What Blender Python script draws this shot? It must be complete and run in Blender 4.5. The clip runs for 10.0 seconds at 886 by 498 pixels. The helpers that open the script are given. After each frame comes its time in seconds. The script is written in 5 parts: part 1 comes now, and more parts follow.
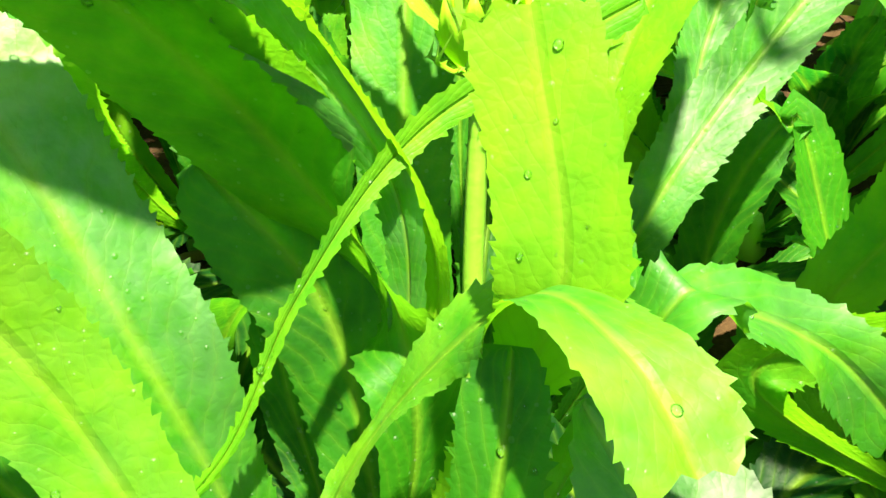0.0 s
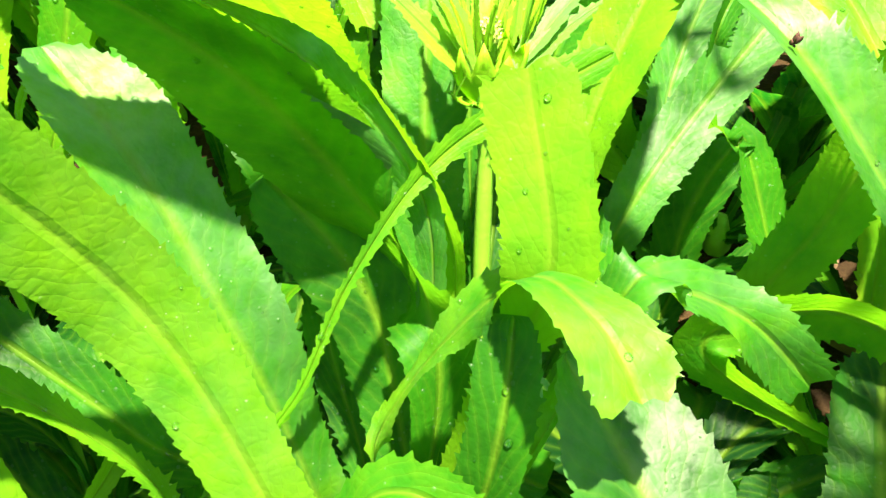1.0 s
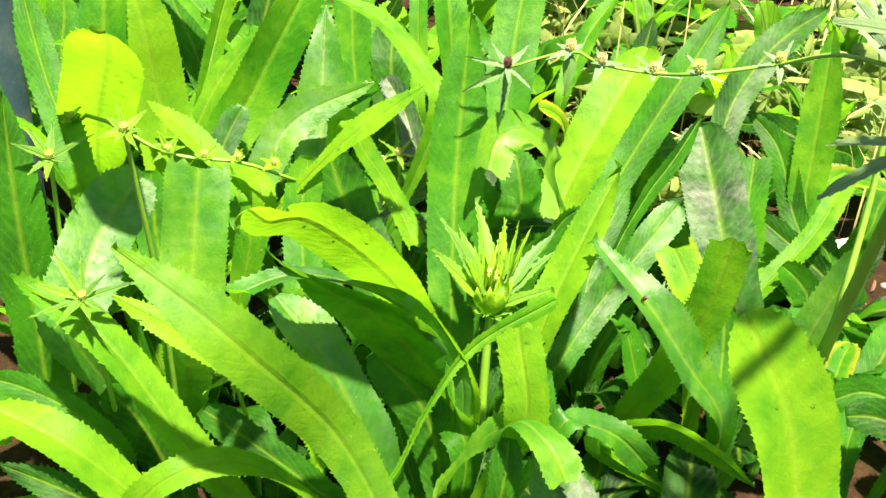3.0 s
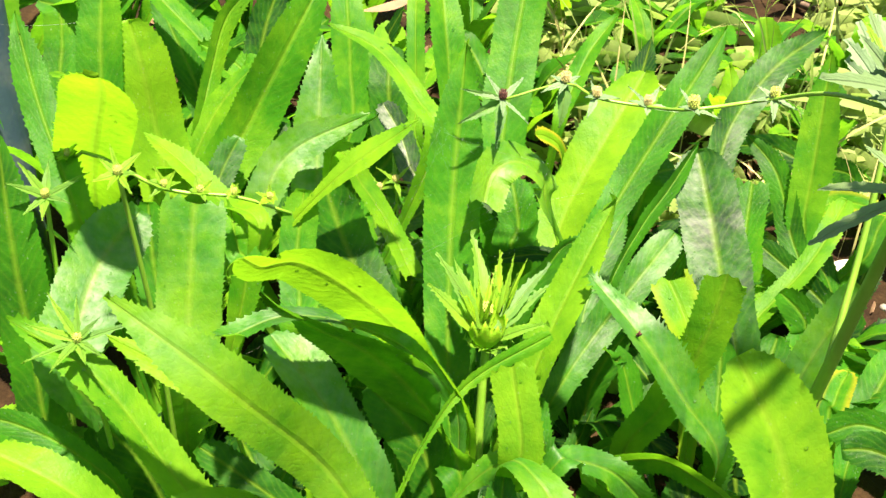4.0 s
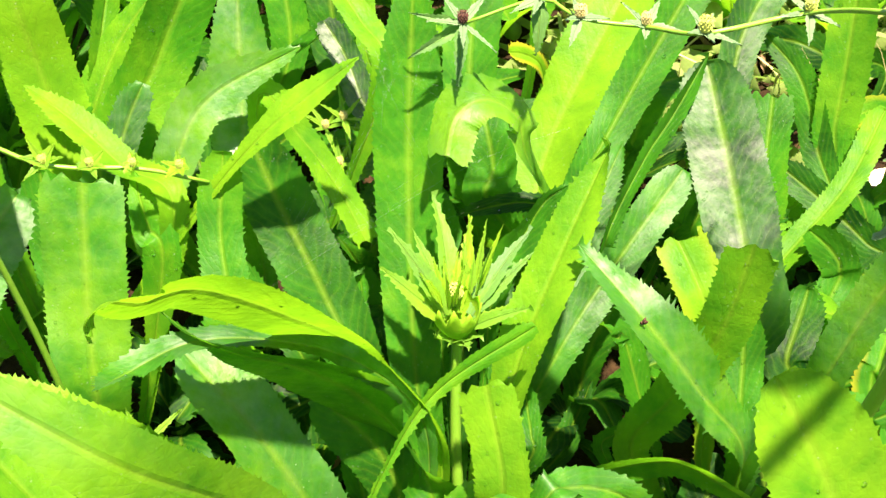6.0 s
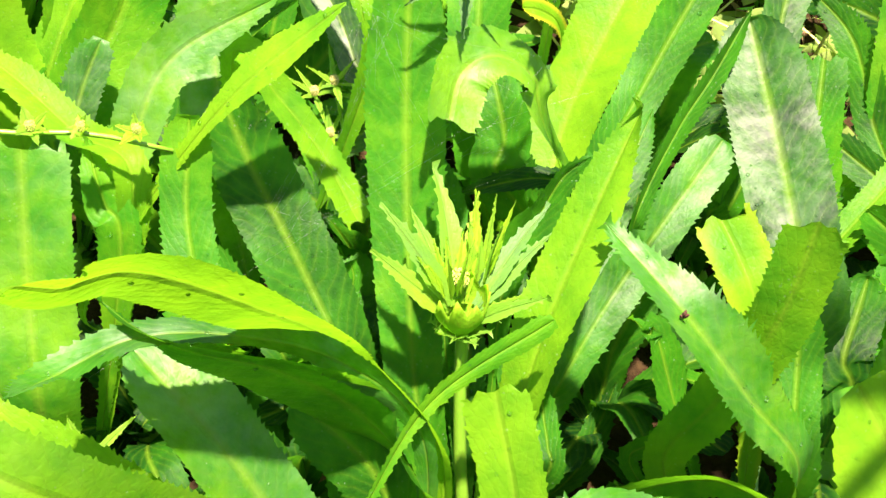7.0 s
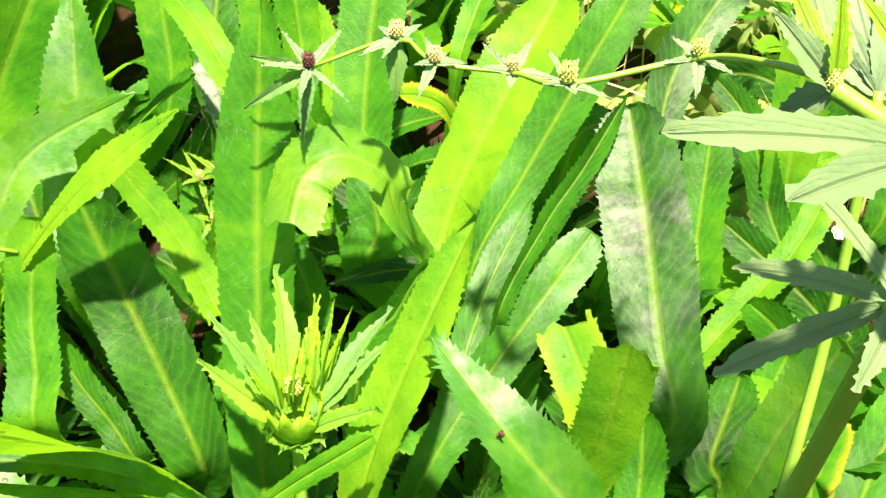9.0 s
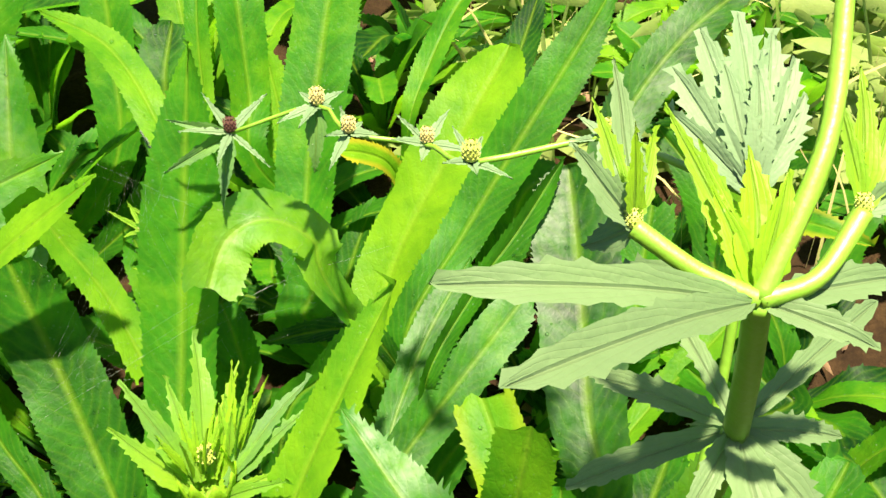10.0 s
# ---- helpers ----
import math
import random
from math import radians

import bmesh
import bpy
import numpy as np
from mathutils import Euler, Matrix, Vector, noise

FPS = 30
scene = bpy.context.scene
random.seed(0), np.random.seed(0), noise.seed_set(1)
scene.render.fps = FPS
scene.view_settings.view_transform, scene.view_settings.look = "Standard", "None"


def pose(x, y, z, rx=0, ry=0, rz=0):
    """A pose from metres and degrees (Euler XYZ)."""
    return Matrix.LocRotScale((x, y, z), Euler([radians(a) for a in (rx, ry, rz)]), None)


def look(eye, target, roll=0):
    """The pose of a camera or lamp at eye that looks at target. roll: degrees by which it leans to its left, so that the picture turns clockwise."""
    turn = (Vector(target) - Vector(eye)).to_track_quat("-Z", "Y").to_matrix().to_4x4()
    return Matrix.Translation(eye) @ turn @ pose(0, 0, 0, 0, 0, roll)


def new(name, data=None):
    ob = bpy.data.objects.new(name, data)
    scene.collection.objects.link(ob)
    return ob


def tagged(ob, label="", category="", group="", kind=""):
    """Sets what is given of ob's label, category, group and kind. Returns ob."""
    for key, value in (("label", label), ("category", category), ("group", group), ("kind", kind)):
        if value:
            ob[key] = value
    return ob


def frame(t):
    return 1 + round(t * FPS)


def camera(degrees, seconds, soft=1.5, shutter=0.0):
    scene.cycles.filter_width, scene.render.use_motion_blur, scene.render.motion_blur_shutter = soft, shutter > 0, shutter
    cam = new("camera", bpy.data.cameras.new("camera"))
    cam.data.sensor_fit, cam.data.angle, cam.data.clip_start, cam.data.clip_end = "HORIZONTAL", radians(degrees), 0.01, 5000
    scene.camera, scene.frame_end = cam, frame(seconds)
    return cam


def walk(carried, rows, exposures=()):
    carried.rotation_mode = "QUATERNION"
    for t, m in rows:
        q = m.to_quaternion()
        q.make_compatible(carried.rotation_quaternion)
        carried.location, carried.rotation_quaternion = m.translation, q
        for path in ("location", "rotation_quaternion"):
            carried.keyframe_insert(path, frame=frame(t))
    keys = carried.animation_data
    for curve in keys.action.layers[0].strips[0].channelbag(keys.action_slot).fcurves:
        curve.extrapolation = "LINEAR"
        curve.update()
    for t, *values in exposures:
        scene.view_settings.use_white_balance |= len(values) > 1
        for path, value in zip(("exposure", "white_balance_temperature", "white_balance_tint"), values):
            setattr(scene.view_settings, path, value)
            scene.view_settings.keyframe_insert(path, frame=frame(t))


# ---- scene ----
cam = camera(46.73, 10.0)
PATH = [
    (0.0, -0.0100, 0.0673, 0.2908, 59.520, 0.597, -0.773),
    (0.5, -0.0137, 0.0318, 0.3087, 59.894, 0.611, -0.552),
    (1.0, -0.0174, -0.0056, 0.3338, 59.279, 0.410, -0.793),
    (1.5, -0.0268, -0.0258, 0.3630, 59.526, 0.258, -0.887),
    (2.0, -0.0505, -0.1610, 0.4664, 59.507, -1.073, -2.057),
    (2.5, -0.0890, -0.2679, 0.5635, 59.868, -2.451, -3.468),
    (4.0, -0.0780, -0.2546, 0.6293, 59.634, -1.888, -3.216),
    (4.5, -0.0756, -0.2190, 0.6569, 58.440, -1.160, -4.948),
    (5.0, -0.0620, -0.1705, 0.6599, 54.985, -0.211, -5.219),
    (5.5, -0.0460, -0.1300, 0.6396, 52.637, 0.456, -5.480),
    (7.0, -0.0304, -0.0206, 0.5444, 51.594, 0.986, -4.619),
    (7.5, 0.0045, -0.0037, 0.5225, 52.669, 0.234, -5.388),
    (8.0, 0.0361, 0.0004, 0.5267, 52.388, 0.854, -5.482),
    (8.5, 0.0583, 0.0029, 0.5494, 52.042, 1.710, -5.326),
    (9.0, 0.0775, 0.0062, 0.5730, 52.707, 2.139, -2.919),
    (9.5, 0.1099, 0.0124, 0.5835, 54.106, 2.099, -0.264),
    (10.0, 0.1295, 0.0245, 0.5897, 53.692, 2.062, -1.768),
]
walk(cam, [(t, pose(*p)) for t, *p in PATH], [(0.0, 2.95, 6500, 8), (1.0, 2.92, 6500, 9), (2.5, 2.45, 6500, 17), (4.5, 2.28, 6500, 23), (5.5, 2.34, 6500, 23), (7.5, 2.5, 6500, 23), (9.0, 2.45, 6500, 23), (10.0, 2.05, 6500, 18)])

# ---------------------------------------------------------------- light
SUN = Vector((0.10, -0.20, 0.95)).normalized()
world = bpy.data.worlds.new("world")
scene.world = world
world.use_nodes = True
wn = world.node_tree.nodes
sky = wn.new("ShaderNodeTexSky")
sky.sky_type, sky.sun_disc = "NISHITA", False
sky.sun_elevation = math.asin(SUN.z)
sky.sun_rotation = math.atan2(SUN.x, SUN.y)
sky.air_density, sky.dust_density, sky.ozone_density = 1.0, 2.0, 1.0
wn["Background"].inputs["Strength"].default_value = 0.042
world.node_tree.links.new(sky.outputs[0], wn["Background"].inputs["Color"])
lamp = bpy.data.lights.new("sun", "SUN")
lamp.energy, lamp.angle, lamp.color = 5.4, radians(1.8), (1.0, 0.89, 0.64)
sun = new("sun", lamp)
sun.matrix_world = look(SUN * 6, (0, 0, 0))


# ---------------------------------------------------------------- materials
class Nodes:
    """A short way to write a node material."""

    def __init__(self, name):
        self.mat = bpy.data.materials.new(name)
        self.mat.use_nodes = True
        self.tree = self.mat.node_tree
        self.bsdf = self.tree.nodes["Principled BSDF"]
        self.out = self.tree.nodes["Material Output"]

    def put(self, socket, value):
        if hasattr(value, "is_output"):
            self.tree.links.new(value, socket)
        elif value is not None:
            socket.default_value = value

    def node(self, kind, values=(), **props):
        n = self.tree.nodes.new("ShaderNode" + kind)
        for key, value in props.items():
            if key == "blend":
                n.blend_type, n.data_type = value, "RGBA"
            elif key == "op":
                n.operation = value
            elif key == "dims":
                n.noise_dimensions = value
            elif key == "uv":
                n.uv_map = value
        for key, value in dict(values).items():
            self.put(n.inputs[key], value)
        return n

    def math(self, op, a, b=0.0, c=0.0):
        return self.node("Math", {0: a, 1: b, 2: c}, op=op).outputs[0]

    def noise(self, scale, detail=3.0, vec=None, rough=0.5):
        n = self.node("TexNoise", {"Scale": scale, "Detail": detail, "Roughness": rough})
        if vec is not None:
            self.put(n.inputs["Vector"], vec)
        return n.outputs[0]

    def ramp(self, fac, *stops):
        n = self.node("ValToRGB", {"Fac": fac})
        while len(n.color_ramp.elements) < len(stops):
            n.color_ramp.elements.new(0.5)
        for e, (p, c) in zip(n.color_ramp.elements, stops):
            e.position, e.color = p, (*c, 1.0)
        return n.outputs[0]

    def mix(self, fac, a, b, blend="MIX"):
        n = self.node("Mix", blend=blend)
        self.put(n.inputs[0], fac)
        for socket, value in ((n.inputs[6], a), (n.inputs[7], b)):
            self.put(socket, (*value, 1.0) if isinstance(value, tuple) and len(value) == 3 else value)
        return n.outputs[2]

    def bump(self, height, strength, distance):
        return self.node("Bump", {"Height": height, "Strength": strength, "Distance": distance}).outputs[0]


def leaf_material(name, dark, mid, lime, glow, rib, share, rough):
    """Leaf: tint (own green plus painted light or shade), yellowing and wetness come from the object's colour (red,
    green, blue), veins from the map (u across, v along in cm).
    """
    m = Nodes(name)
    info = m.node("ObjectInfo")
    sep = m.node("SeparateColor", {0: info.outputs["Color"]})
    tint, yellow = sep.outputs[0], sep.outputs[1]
    uv = m.node("UVMap").outputs[0]
    xy = m.node("SeparateXYZ", {0: uv})
    u = m.math("ABSOLUTE", m.math("SUBTRACT", xy.outputs[0], 0.5))
    v = xy.outputs[1]
    obj = m.node("TexCoord").outputs["Object"]
    big = m.noise(22.0, 3.0, obj)
    fine = m.noise(420.0, 3.0, obj)
    blot = m.noise(90.0, 4.0, obj, 0.6)
    # side veins run forward and outward; a finer net lies between them
    skew = m.math("SUBTRACT", m.math("MULTIPLY", v, 0.9), m.math("MULTIPLY", u, 6.0))
    skew = m.math("ADD", skew, m.math("MULTIPLY", m.noise(45.0, 2.0, obj), 2.4))
    vein = m.math("POWER", m.math("ABSOLUTE", m.math("SINE", m.math("MULTIPLY", skew, 3.1416))), 0.35)
    vein = m.math("SUBTRACT", 1.0, vein)
    cells = m.node("TexVoronoi", {"Vector": obj, "Scale": 260.0})
    cells.feature = "DISTANCE_TO_EDGE"
    net = m.math("SMOOTH_MIN", cells.outputs["Distance"], 0.25, 0.1)
    wide = m.math("MULTIPLY_ADD", m.noise(35.0, 2.0, obj), 0.06, 0.05)
    midrib = m.node("MapRange", {0: u, 1: m.math("MULTIPLY", wide, 0.1), 2: wide, 3: 1.0, 4: 0.0}).outputs[0]
    t2 = m.math("ADD", m.math("ADD", tint, m.math("MULTIPLY_ADD", big, 0.9, -0.45)), m.math("MULTIPLY_ADD", blot, 0.5, -0.25))
    t2 = m.math("ADD", t2, m.math("MULTIPLY_ADD", info.outputs["Random"], 0.14, -0.07))
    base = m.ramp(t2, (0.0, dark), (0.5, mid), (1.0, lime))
    base = m.mix(m.math("MULTIPLY", vein, 0.26), base, tuple(0.5 * (a + b) for a, b in zip(mid, rib)))
    base = m.mix(m.math("MULTIPLY", midrib, 0.36), base, rib)
    gold = m.math("MULTIPLY", yellow, m.node("MapRange", {0: m.math("ADD", u, m.math("MULTIPLY", big, 0.25)), 1: 0.38, 2: 0.56, 3: 0.0, 4: 1.0}).outputs[0])
    base = m.mix(gold, base, (0.40, 0.32, 0.02))
    specks = m.node("MapRange", {0: m.noise(150.0, 2.0, obj), 1: 0.73, 2: 0.78, 3: 0.0, 4: 0.22}).outputs[0]
    base = m.mix(specks, base, (0.05, 0.055, 0.006))
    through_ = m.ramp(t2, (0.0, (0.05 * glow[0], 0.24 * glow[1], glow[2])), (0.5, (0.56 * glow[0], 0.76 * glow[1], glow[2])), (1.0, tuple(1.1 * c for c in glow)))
    through_ = m.mix(m.math("MULTIPLY", midrib, 0.45), through_, tuple(0.75 * c for c in rib))
    through_ = m.mix(m.math("MULTIPLY", vein, 0.30), through_, tuple(0.6 * c for c in glow))
    through_ = m.mix(gold, through_, (0.55, 0.45, 0.02))
    height = m.math("ADD", m.math("MULTIPLY", vein, -0.18), m.math("MULTIPLY", midrib, -1.4))
    height = m.math("ADD", height, m.math("MULTIPLY", net, 0.5))
    height = m.math("ADD", height, m.math("MULTIPLY", blot, 0.8))
    height = m.math("ADD", height, m.math("MULTIPLY", fine, 0.12))
    normal = m.bump(height, 0.7, 0.0008)
    m.put(m.bsdf.inputs["Base Color"], base)
    m.put(m.bsdf.inputs["Normal"], normal)
    m.put(m.bsdf.inputs["Roughness"], m.math("MULTIPLY_ADD", m.noise(70.0, 3.0, obj), 0.25, rough - 0.12))
    m.put(m.bsdf.inputs["Specular IOR Level"], m.math("MULTIPLY_ADD", sep.outputs[2], 0.08, 0.10))
    # dew: tiny beads that only the glossy coat shows, thickest in patches
    beads = m.node("TexVoronoi", {"Vector": obj, "Scale": 330.0})
    dome = m.node("MapRange", {0: beads.outputs["Distance"], 1: 0.02, 2: m.math("MULTIPLY_ADD", m.node("SeparateColor", {0: beads.outputs["Color"]}).outputs[1], 0.26, 0.06), 3: 1.0, 4: 0.0}).outputs[0]
    patch = m.node("MapRange", {0: m.math("ADD", m.noise(38.0, 3.0, obj), m.math("MULTIPLY", m.node("SeparateColor", {0: beads.outputs["Color"]}).outputs[0], 0.30)), 1: 0.735, 2: 0.77}).outputs[0]
    dome = m.math("MULTIPLY", dome, patch)
    m.put(m.bsdf.inputs["Coat Normal"], m.bump(m.math("ADD", m.math("MULTIPLY", dome, 3.0), m.math("MULTIPLY", height, 0.35)), 0.6, 0.0008))
    sheen = (m.math("MULTIPLY", sep.outputs[2], m.node("MapRange", {0: m.math("ADD", m.math("MULTIPLY", m.noise(48.0, 4.0, obj, 0.6), 0.7), m.math("MULTIPLY", m.noise(170.0, 3.0, obj), 0.3)), 1: 0.40, 2: 0.60, 3: 0.12, 4: 1.0}).outputs[0]))
    m.put(m.bsdf.inputs["Coat Weight"], m.math("MAXIMUM", sheen, m.math("MULTIPLY", m.math("GREATER_THAN", dome, 0.02), 0.5)))
    m.bsdf.inputs["Coat Roughness"].default_value = 0.56
    m.bsdf.inputs["Coat IOR"].default_value = 1.9
    lit = m.node("BsdfTranslucent", {"Color": through_, "Normal": normal})
    both = m.node("MixShader", {0: share, 1: m.bsdf.outputs[0], 2: lit.outputs[0]})
    m.put(m.out.inputs[0], both.outputs[0])
    return m.mat


# LEAF's dark end is deepened so hollows between leaves look shaded
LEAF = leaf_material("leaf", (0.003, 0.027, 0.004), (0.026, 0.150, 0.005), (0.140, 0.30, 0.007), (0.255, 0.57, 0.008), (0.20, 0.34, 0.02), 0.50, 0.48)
BRACT = leaf_material("bract", (0.11, 0.24, 0.08), (0.14, 0.31, 0.03), (0.22, 0.40, 0.015), (0.36, 0.63, 0.02), (0.22, 0.38, 0.06), 0.55, 0.45)
SILVER = leaf_material("silvery_bract", (0.13, 0.22, 0.09), (0.16, 0.26, 0.11), (0.20, 0.30, 0.12), (0.26, 0.42, 0.12), (0.22, 0.31, 0.14), 0.5, 0.45)
# green bracts made paler: the glare of wet leaf is in the base colour
GLARE_BRACT = leaf_material("glare_pale_bract", (0.16, 0.27, 0.13), (0.19, 0.30, 0.15), (0.22, 0.33, 0.16), (0.25, 0.41, 0.14), (0.23, 0.34, 0.16), 0.42, 0.50)
WEED = leaf_material("weed_leaf", (0.06, 0.11, 0.03), (0.14, 0.22, 0.06), (0.22, 0.29, 0.08), (0.28, 0.42, 0.07), (0.24, 0.3, 0.09), 0.45, 0.5)


def stem_material(name, a, b, rough=0.45):
    m = Nodes(name)
    obj = m.node("TexCoord").outputs["Object"]
    m.put(m.bsdf.inputs["Base Color"], m.mix(m.noise(60.0, 4.0, obj), a, b))
    m.put(m.bsdf.inputs["Roughness"], rough)
    m.put(m.bsdf.inputs["Normal"], m.bump(m.noise(380.0, 3.0, obj), 0.4, 0.0006))
    m.bsdf.inputs["Subsurface Weight"].default_value = 0.105
    m.bsdf.inputs["Subsurface Radius"].default_value = (0.002, 0.004, 0.001)
    return m.mat


STEM = stem_material("green_stem", (0.10, 0.25, 0.012), (0.17, 0.33, 0.025))
BUD_GREEN = stem_material("green_bud", (0.36, 0.40, 0.08), (0.28, 0.36, 0.05), 0.6)
BUD_TAN = stem_material("tan_bud", (0.42, 0.36, 0.13), (0.30, 0.28, 0.09), 0.7)
BUD_BROWN = stem_material("brown_bud", (0.04, 0.012, 0.006), (0.09, 0.03, 0.015), 0.8)
DRY = stem_material("dry_leaf", (0.11, 0.06, 0.03), (0.22, 0.14, 0.075), 0.8)
PALE = stem_material("pale_leaf", (0.55, 0.54, 0.42), (0.45, 0.43, 0.30), 0.55)
STRAW = stem_material("straw", (0.40, 0.36, 0.14), (0.28, 0.27, 0.09), 0.7)
TWIG = stem_material("twig", (0.06, 0.038, 0.024), (0.12, 0.08, 0.05), 0.85)
PEBBLE = stem_material("pebble", (0.14, 0.125, 0.105), (0.23, 0.21, 0.19), 0.8)


def soil_material():
    m = Nodes("soil")
    obj = m.node("TexCoord").outputs["Object"]
    clods, grit = m.noise(28.0, 6.0, obj, 0.65), m.noise(260.0, 4.0, obj, 0.6)
    c = m.ramp(m.math("ADD", m.math("MULTIPLY", clods, 0.7), m.math("MULTIPLY", grit, 0.3)), (0.30, (0.006, 0.003, 0.0012)), (0.52, (0.020, 0.011, 0.004)), (0.78, (0.055, 0.032, 0.012)))
    m.put(m.bsdf.inputs["Base Color"], c)
    m.put(m.bsdf.inputs["Roughness"], 0.9)
    m.bsdf.inputs["Specular IOR Level"].default_value = 0.12
    m.put(m.bsdf.inputs["Normal"], m.bump(m.math("ADD", clods, m.math("MULTIPLY", grit, 0.4)), 0.9, 0.006))
    return m.mat


def paint_material():
    m = Nodes("blue_grey_paint")
    obj = m.node("TexCoord").outputs["Object"]
    wear = m.noise(40.0, 5.0, obj, 0.6)
    m.put(m.bsdf.inputs["Base Color"], m.mix(m.node("MapRange", {0: wear, 1: 0.45, 2: 0.7}).outputs[0], (0.030, 0.058, 0.085), (0.07, 0.095, 0.105)))
    m.put(m.bsdf.inputs["Roughness"], m.math("MULTIPLY_ADD", wear, 0.3, 0.3))
    m.put(m.bsdf.inputs["Normal"], m.bump(m.noise(200.0, 3.0, obj), 0.3, 0.001))
    return m.mat


def water_material():
    m = Nodes("water")
    clear = m.node("BsdfTransparent", {"Color": (0.96, 1.0, 0.96, 1)})
    gloss = m.node("BsdfGlossy", {"Color": (1, 1, 1, 1), "Roughness": 0.03})
    both = m.node("MixShader", {0: m.node("Fresnel", {"IOR": 1.4}).outputs[0], 1: clear.outputs[0], 2: gloss.outputs[0]})
    m.put(m.out.inputs[0], both.outputs[0])
    return m.mat


def silk_material():
    m = Nodes("spider_silk")
    m.bsdf.inputs["Base Color"].default_value = (0.30, 0.33, 0.28, 1)
    m.bsdf.inputs["Roughness"].default_value = 0.3
    return m.mat


SOIL, PAINT, WATER, SILK = soil_material(), paint_material(), water_material(), silk_material()


# ---------------------------------------------------------------- building helpers
def mesh_object(name, verts, faces, mat, parent=None, label="", uvs=None, smooth=True):
    me = bpy.data.meshes.new(name)
    me.from_pydata([tuple(v) for v in verts], [], [tuple(f) for f in faces])
    me.materials.append(mat)
    if uvs is not None:
        layer = me.uv_layers.new(name="map")
        loops = np.zeros(len(me.loops), dtype=np.int32)
        me.loops.foreach_get("vertex_index", loops)
        layer.data.foreach_set("uv", np.asarray(uvs, dtype=np.float32)[loops].ravel())
    if smooth:
        me.polygons.foreach_set("use_smooth", np.ones(len(me.polygons), dtype=bool))
    me.update()
    ob = new(name, me)
    if parent is not None:
        ob.parent = parent
        ob.matrix_parent_inverse = parent.matrix_basis.inverted()
    if label:
        tagged(ob, label)
    return ob


def spline(points, n):
    """n points, evenly spaced by length, on a smooth curve through the given ones."""
    p = np.array(points, dtype=float)
    p = np.vstack([2 * p[0] - p[1], p, 2 * p[-1] - p[-2]])
    dense = []
    for i in range(1, len(p) - 2):
        t = np.linspace(0, 1, 24, endpoint=False)[:, None]
        a, b, c, d = p[i - 1], p[i], p[i + 1], p[i + 2]
        dense.append(0.5 * (2 * b + (c - a) * t + (2 * a - 5 * b + 4 * c - d) * t**2 + (3 * b - a - 3 * c + d) * t**3))
    dense = np.vstack(dense + [p[-2:-1]])
    along = np.r_[0, np.cumsum(np.linalg.norm(np.diff(dense, axis=0), axis=1))]
    s = np.linspace(0, along[-1], n)
    return np.stack([np.interp(s, along, dense[:, k]) for k in range(3)], 1), along[-1]


def step(a, b, x):
    t = np.clip((x - a) / (b - a), 0, 1)
    return t * t * (3 - 2 * t)


